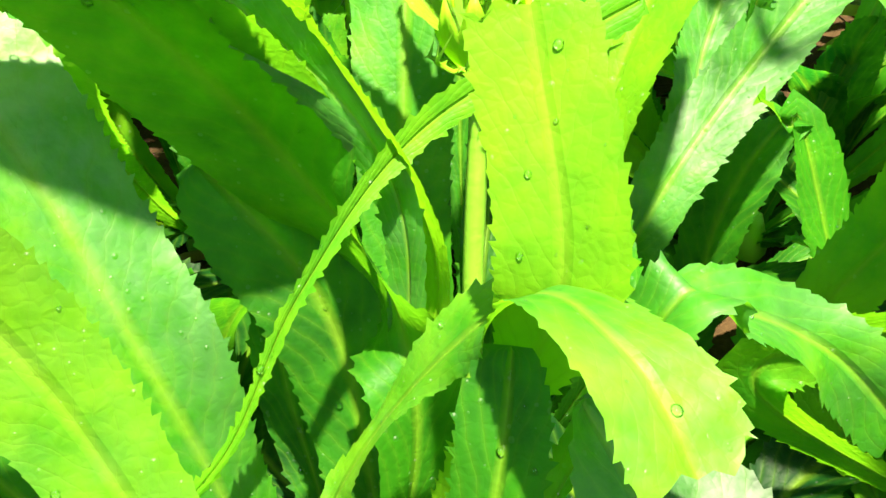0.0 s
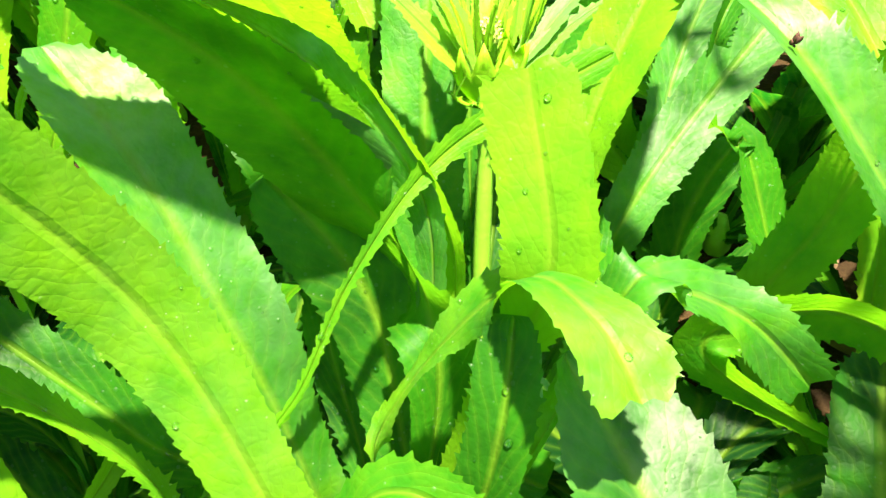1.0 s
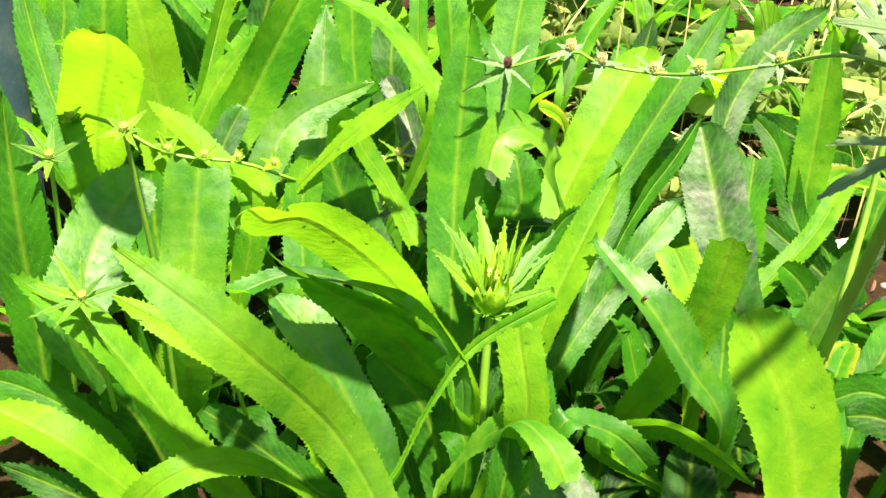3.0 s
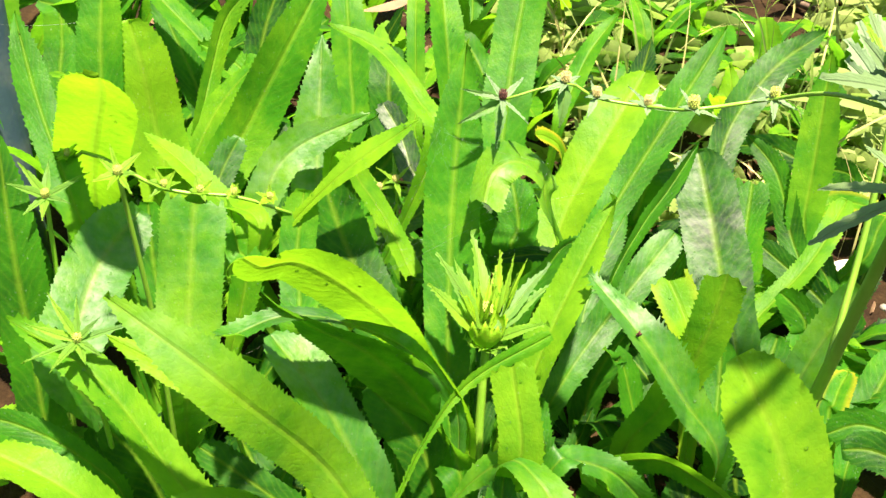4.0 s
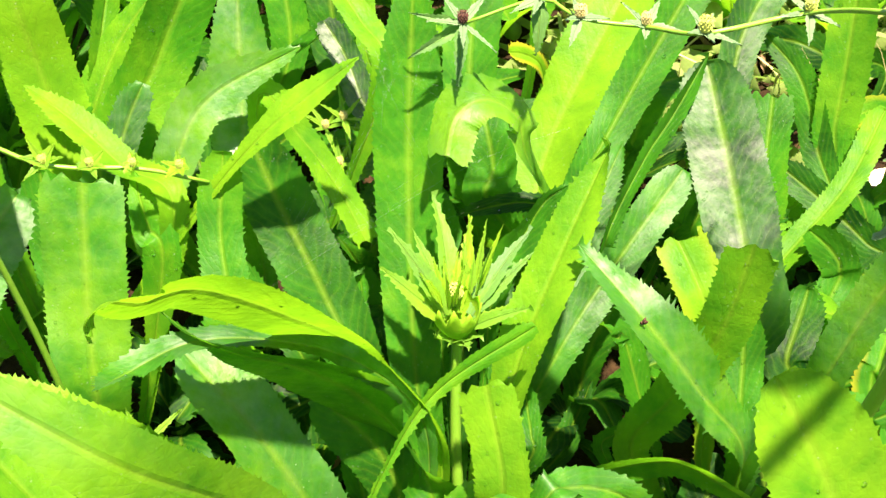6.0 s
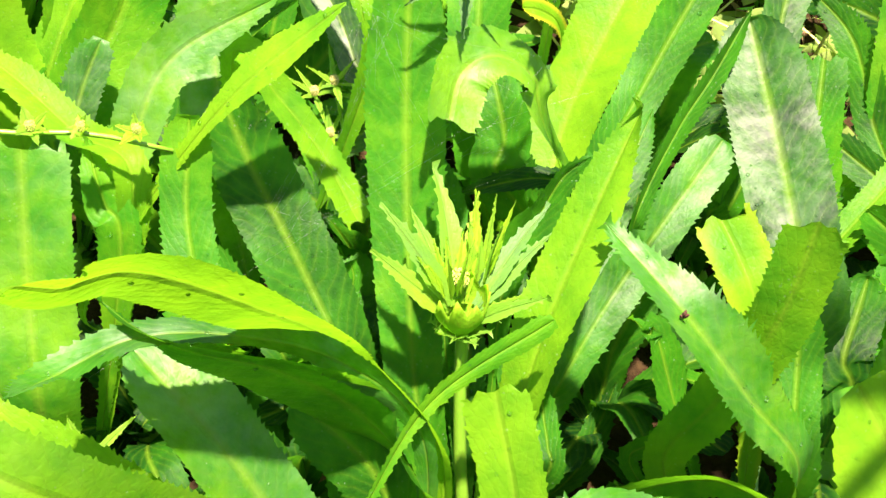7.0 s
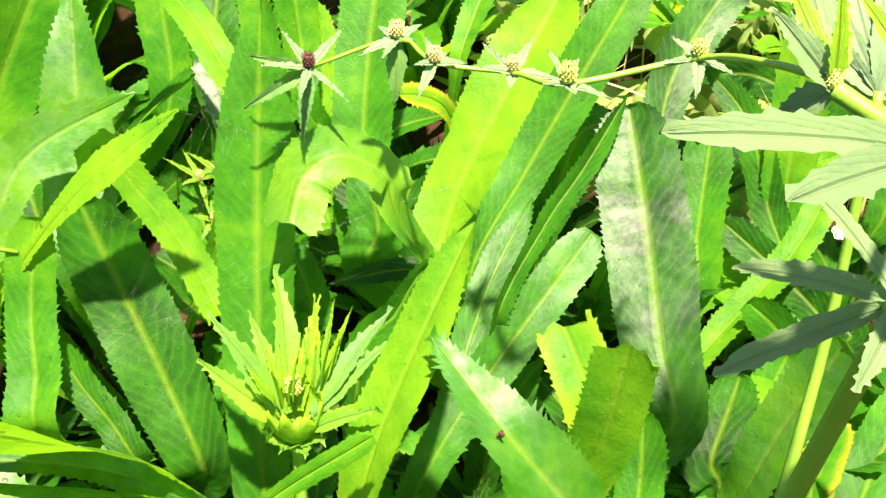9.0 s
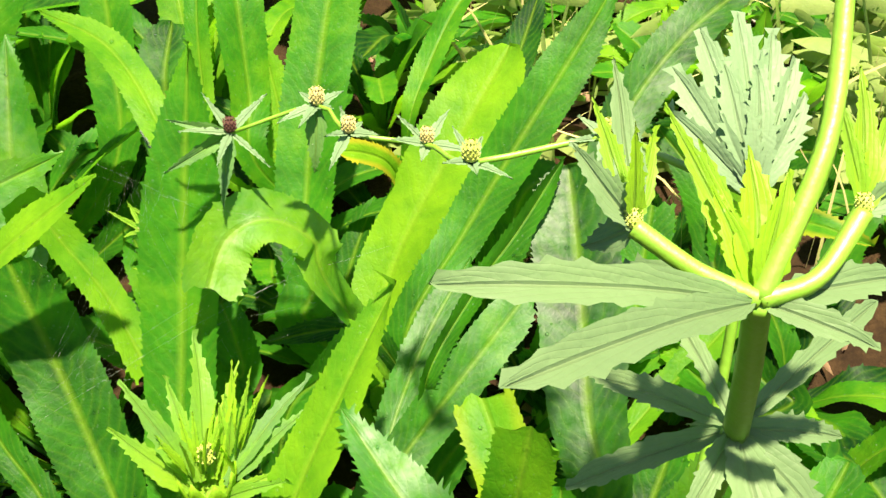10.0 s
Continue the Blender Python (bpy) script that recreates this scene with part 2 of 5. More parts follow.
def blade(points, width, up, tip="round", stalk=0.4, teeth=1.0, fold=0.16, seed=0, cell=0.0042, cols=9, petiole=0.30, widen=None, wave=1.0):
    """A toothed strap leaf along points: vertices, faces and map. up: the way its upper face looks, or such ways from base to tip for a twisted leaf."""
    rng = np.random.default_rng(seed)
    _, length = spline(points, 8)
    count = max(6, int(length / (cell * rng.uniform(0.85, 1.15))))
    rows = count * 3 + 1
    mid, length = spline(points, rows)
    s = np.linspace(0, 1, rows)
    tan = np.gradient(mid, axis=0)
    tan /= np.linalg.norm(tan, axis=1)[:, None]
    ups = np.array(up, dtype=float)
    if ups.ndim == 2:
        ups = np.stack([np.interp(s, np.linspace(0.2, 1.0, len(ups)), ups[:, k]) for k in range(3)], 1)
    side = np.cross(tan, ups)
    side /= np.linalg.norm(side, axis=1)[:, None] + 1e-9
    nor = np.cross(side, tan)
    half = width / 2 * (0.16 + (stalk - 0.16) * step(0.0, petiole, s) + (1 - stalk) * step(*(widen or (petiole * 0.7, 0.72)), s))
    if tip == "round":
        q = min(0.4, 0.95 * width / length)
        x = np.clip((s - (1 - q)) / q, 0, 1)
        half = half * np.sqrt(np.clip(1 - x**2.2, 0, 1)) ** 0.9
    elif tip == "spear":
        half = width / 2 * (0.4 + 0.6 * step(0, 0.32, s)) * np.clip(1 - (np.clip((s - 0.25) / 0.75, 0, 1)) ** 1.35, 0, 1)
    elif tip == "fan":
        half = width / 2 * (0.35 + 0.65 * step(0.0, 0.7, s)) * (1 - 0.25 * np.clip((s - 0.8) / 0.2, 0, 1) ** 2)
    elif tip == "point":
        q = min(0.6, 2.4 * width / length)
        x = np.clip((s - (1 - q)) / q, 0, 1)
        half = half * np.clip(1 - x**1.7, 0, 1) ** 0.85
    else:
        x = np.clip((s - 0.965) / 0.035, 0, 1)
        half = half * (1 - 0.18 * x**2)
    spike = np.where(np.arange(rows) % 3 == 2, 1.0, np.where(np.arange(rows) % 3 == 1, 0.18, 0.0)) * step(0.22, 0.4, s)
    cs = np.r_[-1, np.linspace(-0.88, 0.88, cols - 2), 1]
    waves = rng.uniform(1.5, 3.2, 2), rng.uniform(0, 6.28, 4)
    bend, pucker = np.r_[rng.uniform(0.75, 1.3, 2), rng.uniform(0, 6.28, 2)], 0.00012 * min(1.0, width / 0.03)
    verts, uvs = np.zeros((rows, cols, 3)), np.zeros((rows, cols, 2))
    sway = 0.0035 * min(1.0, width / 0.035) ** 2 * np.sin(2.2 * s * waves[0][0] + waves[1][0]) * step(0.1, 0.6, s)
    for j, c in enumerate(cs):
        edge = abs(c) == 1
        jag = spike * 0.0015 * teeth * rng.uniform(0.1, 1.3, rows) ** 1.5 if edge else 0.0
        out = c * half + np.sign(c) * jag + (rng.normal(0, 0.00025, rows) if edge else 0.0)
        reach = np.abs(out) / np.maximum(half, 1e-6)
        reach = np.where(half > 1e-5, reach, 1.0)
        rise = fold * reach**1.3 * half + reach**2 * width * 0.07 * wave * np.sin(6.283 * s * waves[0][int(c > 0)] + waves[1][1 + int(c > 0)])
        rise = rise - 0.0009 * math.exp(-(c / 0.2) ** 2) + pucker * np.sin(s * length / 0.0037 * bend[0] + 2.4 * c + bend[2]) * np.sin(s * length / 0.0058 * bend[1] - 3.1 * c + bend[3]) * (1.0 - 0.6 * (abs(c) > 0.9)) * step(0.15, 0.4, s)
        pos = mid + side * (out + sway)[:, None] + nor * rise[:, None]
        if edge:
            pos = pos + tan * (spike * 0.0012 * teeth)[:, None]
        verts[:, j], uvs[:, j, 0], uvs[:, j, 1] = pos, (c + 1) / 2, s * length * 100
    if tip in ("cut", "fan"):
        for j in range(cols):
            verts[-1, j] += tan[-1] * rng.uniform(-0.30, 0.16) * width * 0.5
            verts[-2, j] += tan[-1] * (np.dot(verts[-1, j] - mid[-1], tan[-1])) * 0.55
            verts[-3, j] += tan[-1] * (np.dot(verts[-1, j] - mid[-1], tan[-1])) * 0.25
    faces = [(i * cols + j, i * cols + j + 1, (i + 1) * cols + j + 1, (i + 1) * cols + j) for i in range(rows - 1) for j in range(cols - 1)]
    return verts.reshape(-1, 3), faces, uvs.reshape(-1, 2)


counter = {"leaf": 0}
SURFACES = []


def tube(points, radii, sides=8, n=24, bumps=0.0):
    """A round stem along points with radii from base to top."""
    mid, length = spline(points, n)
    s = np.linspace(0, 1, n)
    r = np.interp(s, np.linspace(0, 1, len(radii)), radii)
    tan = np.gradient(mid, axis=0)
    tan /= np.linalg.norm(tan, axis=1)[:, None]
    ref = np.array([0.37, 0.51, 0.77])
    a = np.cross(tan, ref)
    a /= np.linalg.norm(a, axis=1)[:, None]
    b = np.cross(tan, a)
    verts = []
    for i in range(n):
        for k in range(sides):
            w = 6.2832 * k / sides
            g = r[i] * (1 + bumps * math.cos(3 * w))
            verts.append(mid[i] + g * (math.cos(w) * a[i] + math.sin(w) * b[i]))
    verts += [mid[0], mid[-1]]
    faces = [(i * sides + k, i * sides + (k + 1) % sides, (i + 1) * sides + (k + 1) % sides, (i + 1) * sides + k) for i in range(n - 1) for k in range(sides)]
    faces += [((k + 1) % sides, k, n * sides) for k in range(sides)]
    faces += [((n - 1) * sides + k, (n - 1) * sides + (k + 1) % sides, n * sides + 1) for k in range(sides)]
    return verts, faces


def joined(pieces):
    """Several (verts, faces) as one."""
    verts, faces = [], []
    for v, f in pieces:
        k = len(verts)
        verts.extend(v)
        faces.extend(tuple(i + k for i in face) for face in f)
    return verts, faces


def ground_height(x, y):
    """The bed is level at the front and rises gently to the back."""
    rise = 0.22 * max(0.0, y - 0.42) if y < 2.5 else 0.4576
    return rise + 0.012 * noise.noise((x * 6, y * 6, 0.3)) + 0.007 * noise.noise((x * 19, y * 19, 4.1)) - 0.004


PLANT_LABELS = (
    "wet green saw-toothed herb plant with strap leaves rooted in soil",
    "leafy herb rosette with long toothed green leaves beaded with water",
    "sunlit lime-green herb clump with serrated strap-shaped leaves",
)


def herb_plant(x, y, z=None):
    """A rosette: an empty at its root that carries crown and leaves."""
    z = ground_height(x, y)
    ob = new("herb_plant")
    ob.matrix_basis = pose(x, y, z)
    tagged(ob, PLANT_LABELS[counter["leaf"] % 3], "herb plant", "herb plants in the bed", "")
    counter["root"] = (x, y, z)
    crown = tube([(x, y, z - 0.012), (x, y, z + 0.006), (x + 0.001, y, z + 0.02)], (0.008, 0.011, 0.004), 8, 8, 0.08)
    bpy.context.view_layer.update()
    mesh_object("crown", *crown, STEM, ob, "pale green leaf base in the soil")
    return ob


def leaf(plant, points, width, up, tint=0.5, tip="round", stalk=0.45, yellow=0.0, teeth=1.0, fold=0.16, widen=None, cell=0.0042, wet=0.02, wave=1.0):
    """A leaf that rises from the plant's root and runs through points to its tip."""
    counter["leaf"] += 1
    root = Vector(plant.matrix_basis.translation)
    first = Vector(points[0])
    low = root.lerp(first, 0.45)
    low.z = root.z + (first.z - root.z) * 0.40
    gap = (first - root).length
    chain = [tuple(root + Vector((0, 0, 0.004)))] + ([tuple(low)] if gap > 0.06 else []) + list(points)
    _, whole = spline(chain, 8)
    _, shown = spline(points, 8)
    v, f, uv = blade(chain, width, up, tip, stalk, teeth, fold, counter["leaf"], petiole=max(0.12, 0.9 * (1 - shown / whole)), widen=widen, cell=cell, wave=wave)
    ob = mesh_object("leaf", v, f, LEAF, plant, "", uv)
    ob.color = (tint, yellow, wet, 1.0)
    SURFACES.append((v, np.atleast_2d(np.array(up, dtype=float)).mean(0), counter["leaf"]))
    return ob


# ---------------------------------------------------------------- ground
def ground():
    xs = np.r_[np.linspace(-60, -1.5, 12), np.linspace(-1.3, 1.5, 150), np.linspace(1.8, 60, 12)]
    ys = np.r_[np.linspace(-60, -0.9, 10), np.linspace(-0.7, 2.3, 160), np.linspace(2.6, 80, 14)]
    verts = [(x, y, ground_height(x, y) + (0.006 * noise.noise((x * 55, y * 55, 1.7)) if abs(x) < 1.5 and -0.7 < y < 2.3 else 0)) for y in ys for x in xs]
    n = len(xs)
    faces = [(j * n + i, j * n + i + 1, (j + 1) * n + i + 1, (j + 1) * n + i) for j in range(len(ys) - 1) for i in range(n - 1)]
    ob = mesh_object("ground", verts, faces, SOIL)
    tagged(ob, "damp dark brown crumbly garden soil", "ground", "", "structure")


ground()

# ---------------------------------------------------------------- leaves of the bed; tint also paints how lit or shaded each one looks

plant = herb_plant(-0.03, 0.262, 0)
leaf(plant, [(-0.066, 0.240, 0.073), (-0.111, 0.256, 0.162), (-0.163, 0.222, 0.261), (-0.229, 0.232, 0.313)], 0.0370, ((0.072, -0.773, 0.631), (0.249, -0.688, 0.682)), 0.70, "point", fold=0.05, stalk=0.75, wet=0.35, wave=0.2, widen=(.2, .6))
leaf(plant, [(-0.052, 0.277, 0.024), (-0.080, 0.284, 0.106), (-0.111, 0.305, 0.177), (-0.149, 0.336, 0.216)], 0.0440, ((0.466, -0.725, 0.506), (0.746, -0.443, 0.500)), 0.46, "round", wet=0.8)
leaf(plant, [(-0.011, 0.320, 0.143), (-0.054, 0.332, 0.207), (-0.086, 0.298, 0.265), (-0.123, 0.274, 0.306), (-0.146, 0.259, 0.313), (-0.156, 0.237, 0.332), (-0.157, 0.223, 0.325)], 0.0470, ((-0.634, -0.440, -0.636), (0.369, -0.817, -0.443)), 0.84, "point", fold=0.08, wave=0.4)
leaf(plant, [(-0.020, 0.320, 0.153), (-0.055, 0.321, 0.210), (-0.100, 0.310, 0.243), (-0.138, 0.299, 0.255), (-0.168, 0.283, 0.252), (-0.172, 0.250, 0.274)], 0.0175, ((-0.1, -0.83, 0.52), (-0.6, -0.23, 0.76), (0.0, 0.0, 1.0)), .5, "point", stalk=0.6, wet=0.8)
# tint lowered to deepen the shadow that the arching leaf casts here
leaf(plant, [(-0.016, 0.298, 0.115), (-0.046, 0.331, 0.160), (-0.083, 0.316, 0.210), (-0.124, 0.300, 0.245), (-0.154, 0.316, 0.261)], 0.0560, ((0.234, -0.662, -0.712), (0.087, -0.754, -0.651)), 0.38, "point", fold=0.04, wave=0.2)
leaf(plant, [(-0.009, 0.263, 0.083), (0.007, 0.255, 0.135), (0.018, 0.254, 0.175), (0.009, 0.282, 0.226)], 0.0290, ((-0.196, -0.735, 0.649), (-0.192, -0.735, 0.651)), 0.9, "cut", stalk=0.5, widen=(0.6, 0.75), fold=0.15)
leaf(plant, [(-0.038, 0.262, 0.094), (-0.009, 0.263, 0.145), (0.012, 0.253, 0.171), (0.027, 0.230, 0.174), (0.035, 0.218, 0.167), (0.040, 0.209, 0.158)], 0.0300, ((0.330, 0.000, 0.930), (0.300, -0.300, 0.900)), 0.66, "cut", stalk=0.26, wet=0.45, fold=0.02, widen=(.5, .78))
leaf(plant, [(0.039, 0.255, 0.161), (0.057, 0.264, 0.158), (0.084, 0.270, 0.141), (0.110, 0.269, 0.114)], 0.0215, ((-0.029, -0.332, 0.943), (-0.687, -0.273, 0.673)), .55, "cut", wet=0.6)
# leaves deep behind others get a low tint, shade included
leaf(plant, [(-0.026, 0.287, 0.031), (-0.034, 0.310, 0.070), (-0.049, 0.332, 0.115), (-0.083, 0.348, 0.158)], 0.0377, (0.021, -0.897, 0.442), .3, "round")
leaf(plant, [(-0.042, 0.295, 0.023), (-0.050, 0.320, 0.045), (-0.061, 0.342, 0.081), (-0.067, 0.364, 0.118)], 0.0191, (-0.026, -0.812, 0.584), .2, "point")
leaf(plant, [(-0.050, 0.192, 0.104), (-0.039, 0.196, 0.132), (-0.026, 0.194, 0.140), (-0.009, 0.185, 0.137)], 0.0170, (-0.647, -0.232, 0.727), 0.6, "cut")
# dark tint paints the shade under the bent leaf's crest
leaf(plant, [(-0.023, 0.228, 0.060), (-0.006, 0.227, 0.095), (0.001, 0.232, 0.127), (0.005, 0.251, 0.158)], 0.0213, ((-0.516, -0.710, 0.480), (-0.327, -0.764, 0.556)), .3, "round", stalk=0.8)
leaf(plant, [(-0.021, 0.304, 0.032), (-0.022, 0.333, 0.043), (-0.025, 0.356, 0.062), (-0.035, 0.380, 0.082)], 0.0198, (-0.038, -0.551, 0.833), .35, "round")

plant = herb_plant(0.005, 0.36, 0.01)
leaf(plant, [(-0.017, 0.363, 0.081), (-0.023, 0.414, 0.153), (-0.019, 0.482, 0.236), (-0.002, 0.553, 0.352)], 0.0458, (-0.065, -0.816, 0.574), 0.44, "point", stalk=0.6)
leaf(plant, [(0.025, 0.344, 0.114), (0.045, 0.360, 0.171), (0.073, 0.392, 0.219), (0.106, 0.437, 0.269)], 0.0349, (-0.587, -0.520, 0.620), 0.86, "point", stalk=0.6)
leaf(plant, [(0.046, 0.394, 0.054), (0.076, 0.409, 0.110), (0.122, 0.452, 0.153), (0.179, 0.504, 0.202)], 0.0287, (-0.120, -0.743, 0.658), 0.38, "round", stalk=0.6, wet=0.4)
leaf(plant, [(0.087, 0.433, 0.126), (0.103, 0.470, 0.149), (0.121, 0.505, 0.172), (0.150, 0.556, 0.193)], 0.0227, (0.055, -0.503, 0.863), 0.30, "point", wet=0.4)
leaf(plant, [(0.039, 0.435, 0.168), (0.059, 0.455, 0.185), (0.074, 0.466, 0.205), (0.091, 0.471, 0.216)], 0.0269, (0.429, -0.880, 0.202), .5, "point")
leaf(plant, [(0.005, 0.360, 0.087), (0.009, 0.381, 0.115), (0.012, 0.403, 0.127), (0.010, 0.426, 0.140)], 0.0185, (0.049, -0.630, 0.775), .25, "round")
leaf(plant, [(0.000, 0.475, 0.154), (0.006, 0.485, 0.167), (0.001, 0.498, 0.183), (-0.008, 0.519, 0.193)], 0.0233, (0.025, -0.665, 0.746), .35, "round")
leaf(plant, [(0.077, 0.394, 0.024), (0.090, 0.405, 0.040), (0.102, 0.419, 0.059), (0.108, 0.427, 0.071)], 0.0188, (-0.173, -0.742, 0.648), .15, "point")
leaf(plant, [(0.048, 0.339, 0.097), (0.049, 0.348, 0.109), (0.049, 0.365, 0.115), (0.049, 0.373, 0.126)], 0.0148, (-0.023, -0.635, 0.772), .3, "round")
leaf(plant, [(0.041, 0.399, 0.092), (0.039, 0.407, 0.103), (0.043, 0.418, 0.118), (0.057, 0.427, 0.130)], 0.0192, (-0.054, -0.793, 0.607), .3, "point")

plant = herb_plant(0.165, 0.315, 0.01)
leaf(plant, [(0.178, 0.313, 0.117), (0.146, 0.321, 0.164), (0.109, 0.336, 0.210), (0.075, 0.379, 0.236)], 0.0368, (0.398, -0.609, 0.686), 0.42, "point", stalk=0.5, fold=0.35, teeth=2.20, wet=0.70)
leaf(plant, [(0.116, 0.344, 0.091), (0.138, 0.342, 0.138), (0.158, 0.333, 0.203), (0.167, 0.337, 0.260)], 0.0300, (-0.250, -0.650, 0.720), 0.80, "cut", stalk=0.7)
leaf(plant, [(0.165, 0.364, 0.150), (0.157, 0.369, 0.185), (0.151, 0.386, 0.202), (0.145, 0.406, 0.215)], 0.0321, (0.012, -0.837, 0.546), 0.85, "cut", yellow=0.2)
leaf(plant, [(0.182, 0.170, 0.140), (0.175, 0.180, 0.175), (0.165, 0.201, 0.221), (0.136, 0.228, 0.272)], 0.0580, (0.266, -0.847, 0.461), 0.84, "round", stalk=0.55)
leaf(plant, [(0.227, 0.349, 0.097), (0.240, 0.346, 0.151), (0.255, 0.350, 0.198), (0.271, 0.352, 0.243)], 0.0290, (-0.600, -0.400, 0.700), 0.6, "round", stalk=0.6, wet=0.9)
leaf(plant, [(0.178, 0.313, 0.107), (0.178, 0.330, 0.135), (0.183, 0.355, 0.157), (0.185, 0.374, 0.179)], 0.0254, (-0.320, -0.705, 0.633), .5, "round")
leaf(plant, [(0.100, 0.357, 0.077), (0.114, 0.357, 0.096), (0.130, 0.363, 0.113), (0.145, 0.367, 0.128)], 0.0120, (-0.418, -0.744, 0.521), .25, "point")
leaf(plant, [(0.118, 0.388, 0.144), (0.112, 0.391, 0.147), (0.106, 0.395, 0.153), (0.101, 0.397, 0.155)], 0.0245, (0.316, -0.471, 0.824), .5, "point")
leaf(plant, [(0.242, 0.387, 0.085), (0.238, 0.400, 0.105), (0.247, 0.419, 0.118), (0.259, 0.441, 0.136)], 0.0328, (-0.327, -0.598, 0.732), .1, "round")
leaf(plant, [(0.296, 0.464, 0.104), (0.302, 0.474, 0.121), (0.295, 0.482, 0.133), (0.278, 0.492, 0.146)], 0.0273, (-0.332, -0.847, 0.414), .4, "round")

plant = herb_plant(-0.235, 0.4, 0.015)
leaf(plant, [(-0.222, 0.367, 0.147), (-0.220, 0.392, 0.195), (-0.215, 0.417, 0.233), (-0.211, 0.439, 0.265)], 0.0479, (0.175, -0.848, 0.500), .64, "cut", stalk=0.7, wet=0.3)
leaf(plant, [(-0.291, 0.326, 0.187), (-0.285, 0.361, 0.217), (-0.275, 0.402, 0.236), (-0.255, 0.446, 0.249)], 0.0476, (0.383, -0.515, 0.767), 0.45, "round", stalk=0.6, wet=0.7)
leaf(plant, [(-0.309, 0.523, 0.199), (-0.290, 0.461, 0.288), (-0.263, 0.395, 0.364), (-0.254, 0.362, 0.392)], 0.0540, ((-0.487, -0.80, -0.35), (-0.15, -0.75, -0.64)), .85, "round", stalk=0.3, widen=(.3, .7))
leaf(plant, [(-0.264, 0.560, 0.208), (-0.272, 0.583, 0.262), (-0.276, 0.590, 0.311), (-0.284, 0.603, 0.351)], 0.0489, (0.233, -0.922, 0.309), 0.95, "round", stalk=0.5)
leaf(plant, [(-0.312, 0.530, 0.227), (-0.311, 0.569, 0.300), (-0.311, 0.593, 0.349), (-0.309, 0.634, 0.415)], 0.0383, (-0.010, -0.875, 0.484), 0.5, "point", stalk=0.7)
leaf(plant, [(-0.169, 0.464, 0.220), (-0.206, 0.500, 0.234), (-0.241, 0.528, 0.255), (-0.274, 0.552, 0.269)], 0.0239, (0.270, -0.199, 0.942), 0.85, "point")
leaf(plant, [(-0.317, 0.346, 0.110), (-0.325, 0.368, 0.187), (-0.332, 0.390, 0.264), (-0.341, 0.418, 0.330)], 0.0388, (0.326, -0.887, 0.326), .3, "point", stalk=0.7)
leaf(plant, [(-0.293, 0.419, 0.244), (-0.310, 0.445, 0.287), (-0.330, 0.481, 0.326), (-0.351, 0.526, 0.381)], 0.0255, (0.208, -0.724, 0.658), .45, "point")
leaf(plant, [(-0.286, 0.280, 0.041), (-0.278, 0.300, 0.076), (-0.274, 0.317, 0.107), (-0.280, 0.336, 0.137)], 0.0278, (0.238, -0.847, 0.476), .2, "round")
leaf(plant, [(-0.183, 0.447, 0.190), (-0.189, 0.459, 0.209), (-0.193, 0.469, 0.224), (-0.198, 0.489, 0.237)], 0.0243, (0.099, -0.724, 0.683), .6, "point")
leaf(plant, [(-0.260, 0.480, 0.136), (-0.266, 0.500, 0.167), (-0.268, 0.515, 0.191), (-0.269, 0.530, 0.215)], 0.0328, (0.214, -0.816, 0.537), 0.3, "round")

plant = herb_plant(-0.13, 0.53, 0.03)
leaf(plant, [(-0.215, 0.450, 0.133), (-0.179, 0.460, 0.192), (-0.114, 0.464, 0.267), (-0.044, 0.475, 0.316)], 0.0241, (-0.555, -0.577, 0.599), 0.92, "point", stalk=0.35, teeth=0.6, fold=0.05, wave=0.4, widen=(.72, .9))
leaf(plant, [(-0.194, 0.481, 0.177), (-0.173, 0.500, 0.230), (-0.147, 0.522, 0.269), (-0.084, 0.538, 0.297)], 0.0307, (-0.129, -0.844, 0.521), 0.60, "point", wet=1.00)
leaf(plant, [(-0.125, 0.505, 0.198), (-0.125, 0.546, 0.245), (-0.125, 0.576, 0.294), (-0.126, 0.604, 0.340)], 0.0464, (0.056, -0.817, 0.573), 0.50, "point", stalk=0.6, wet=1.0)
leaf(plant, [(-0.062, 0.413, 0.108), (-0.083, 0.446, 0.157), (-0.105, 0.483, 0.202), (-0.119, 0.506, 0.246)], 0.0462, (0.212, -0.769, 0.603), 0.25, "round", stalk=0.6)
leaf(plant, [(-0.139, 0.400, 0.164), (-0.140, 0.421, 0.191), (-0.142, 0.447, 0.216), (-0.135, 0.476, 0.255)], 0.0288, (-0.029, -0.765, 0.643), .5, "round", stalk=0.6)
leaf(plant, [(-0.114, 0.530, 0.259), (-0.089, 0.519, 0.235), (-0.067, 0.504, 0.205), (-0.047, 0.480, 0.170)], 0.0218, (0.504, -0.536, 0.677), 0.80, "cut")
leaf(plant, [(-0.219, 0.540, 0.202), (-0.185, 0.588, 0.265), (-0.151, 0.621, 0.324), (-0.116, 0.677, 0.382)], 0.0496, (0.535, -0.792, 0.295), 0.6, "point", stalk=0.7)
leaf(plant, [(-0.261, 0.567, 0.181), (-0.241, 0.581, 0.226), (-0.215, 0.606, 0.271), (-0.178, 0.627, 0.310)], 0.0316, (-0.414, -0.696, 0.587), 0.75, "point", stalk=0.6)
leaf(plant, [(-0.225, 0.519, 0.204), (-0.215, 0.529, 0.222), (-0.205, 0.542, 0.244), (-0.193, 0.553, 0.265)], 0.0234, (0.129, -0.891, 0.435), 0.3, "round", wet=0.9)
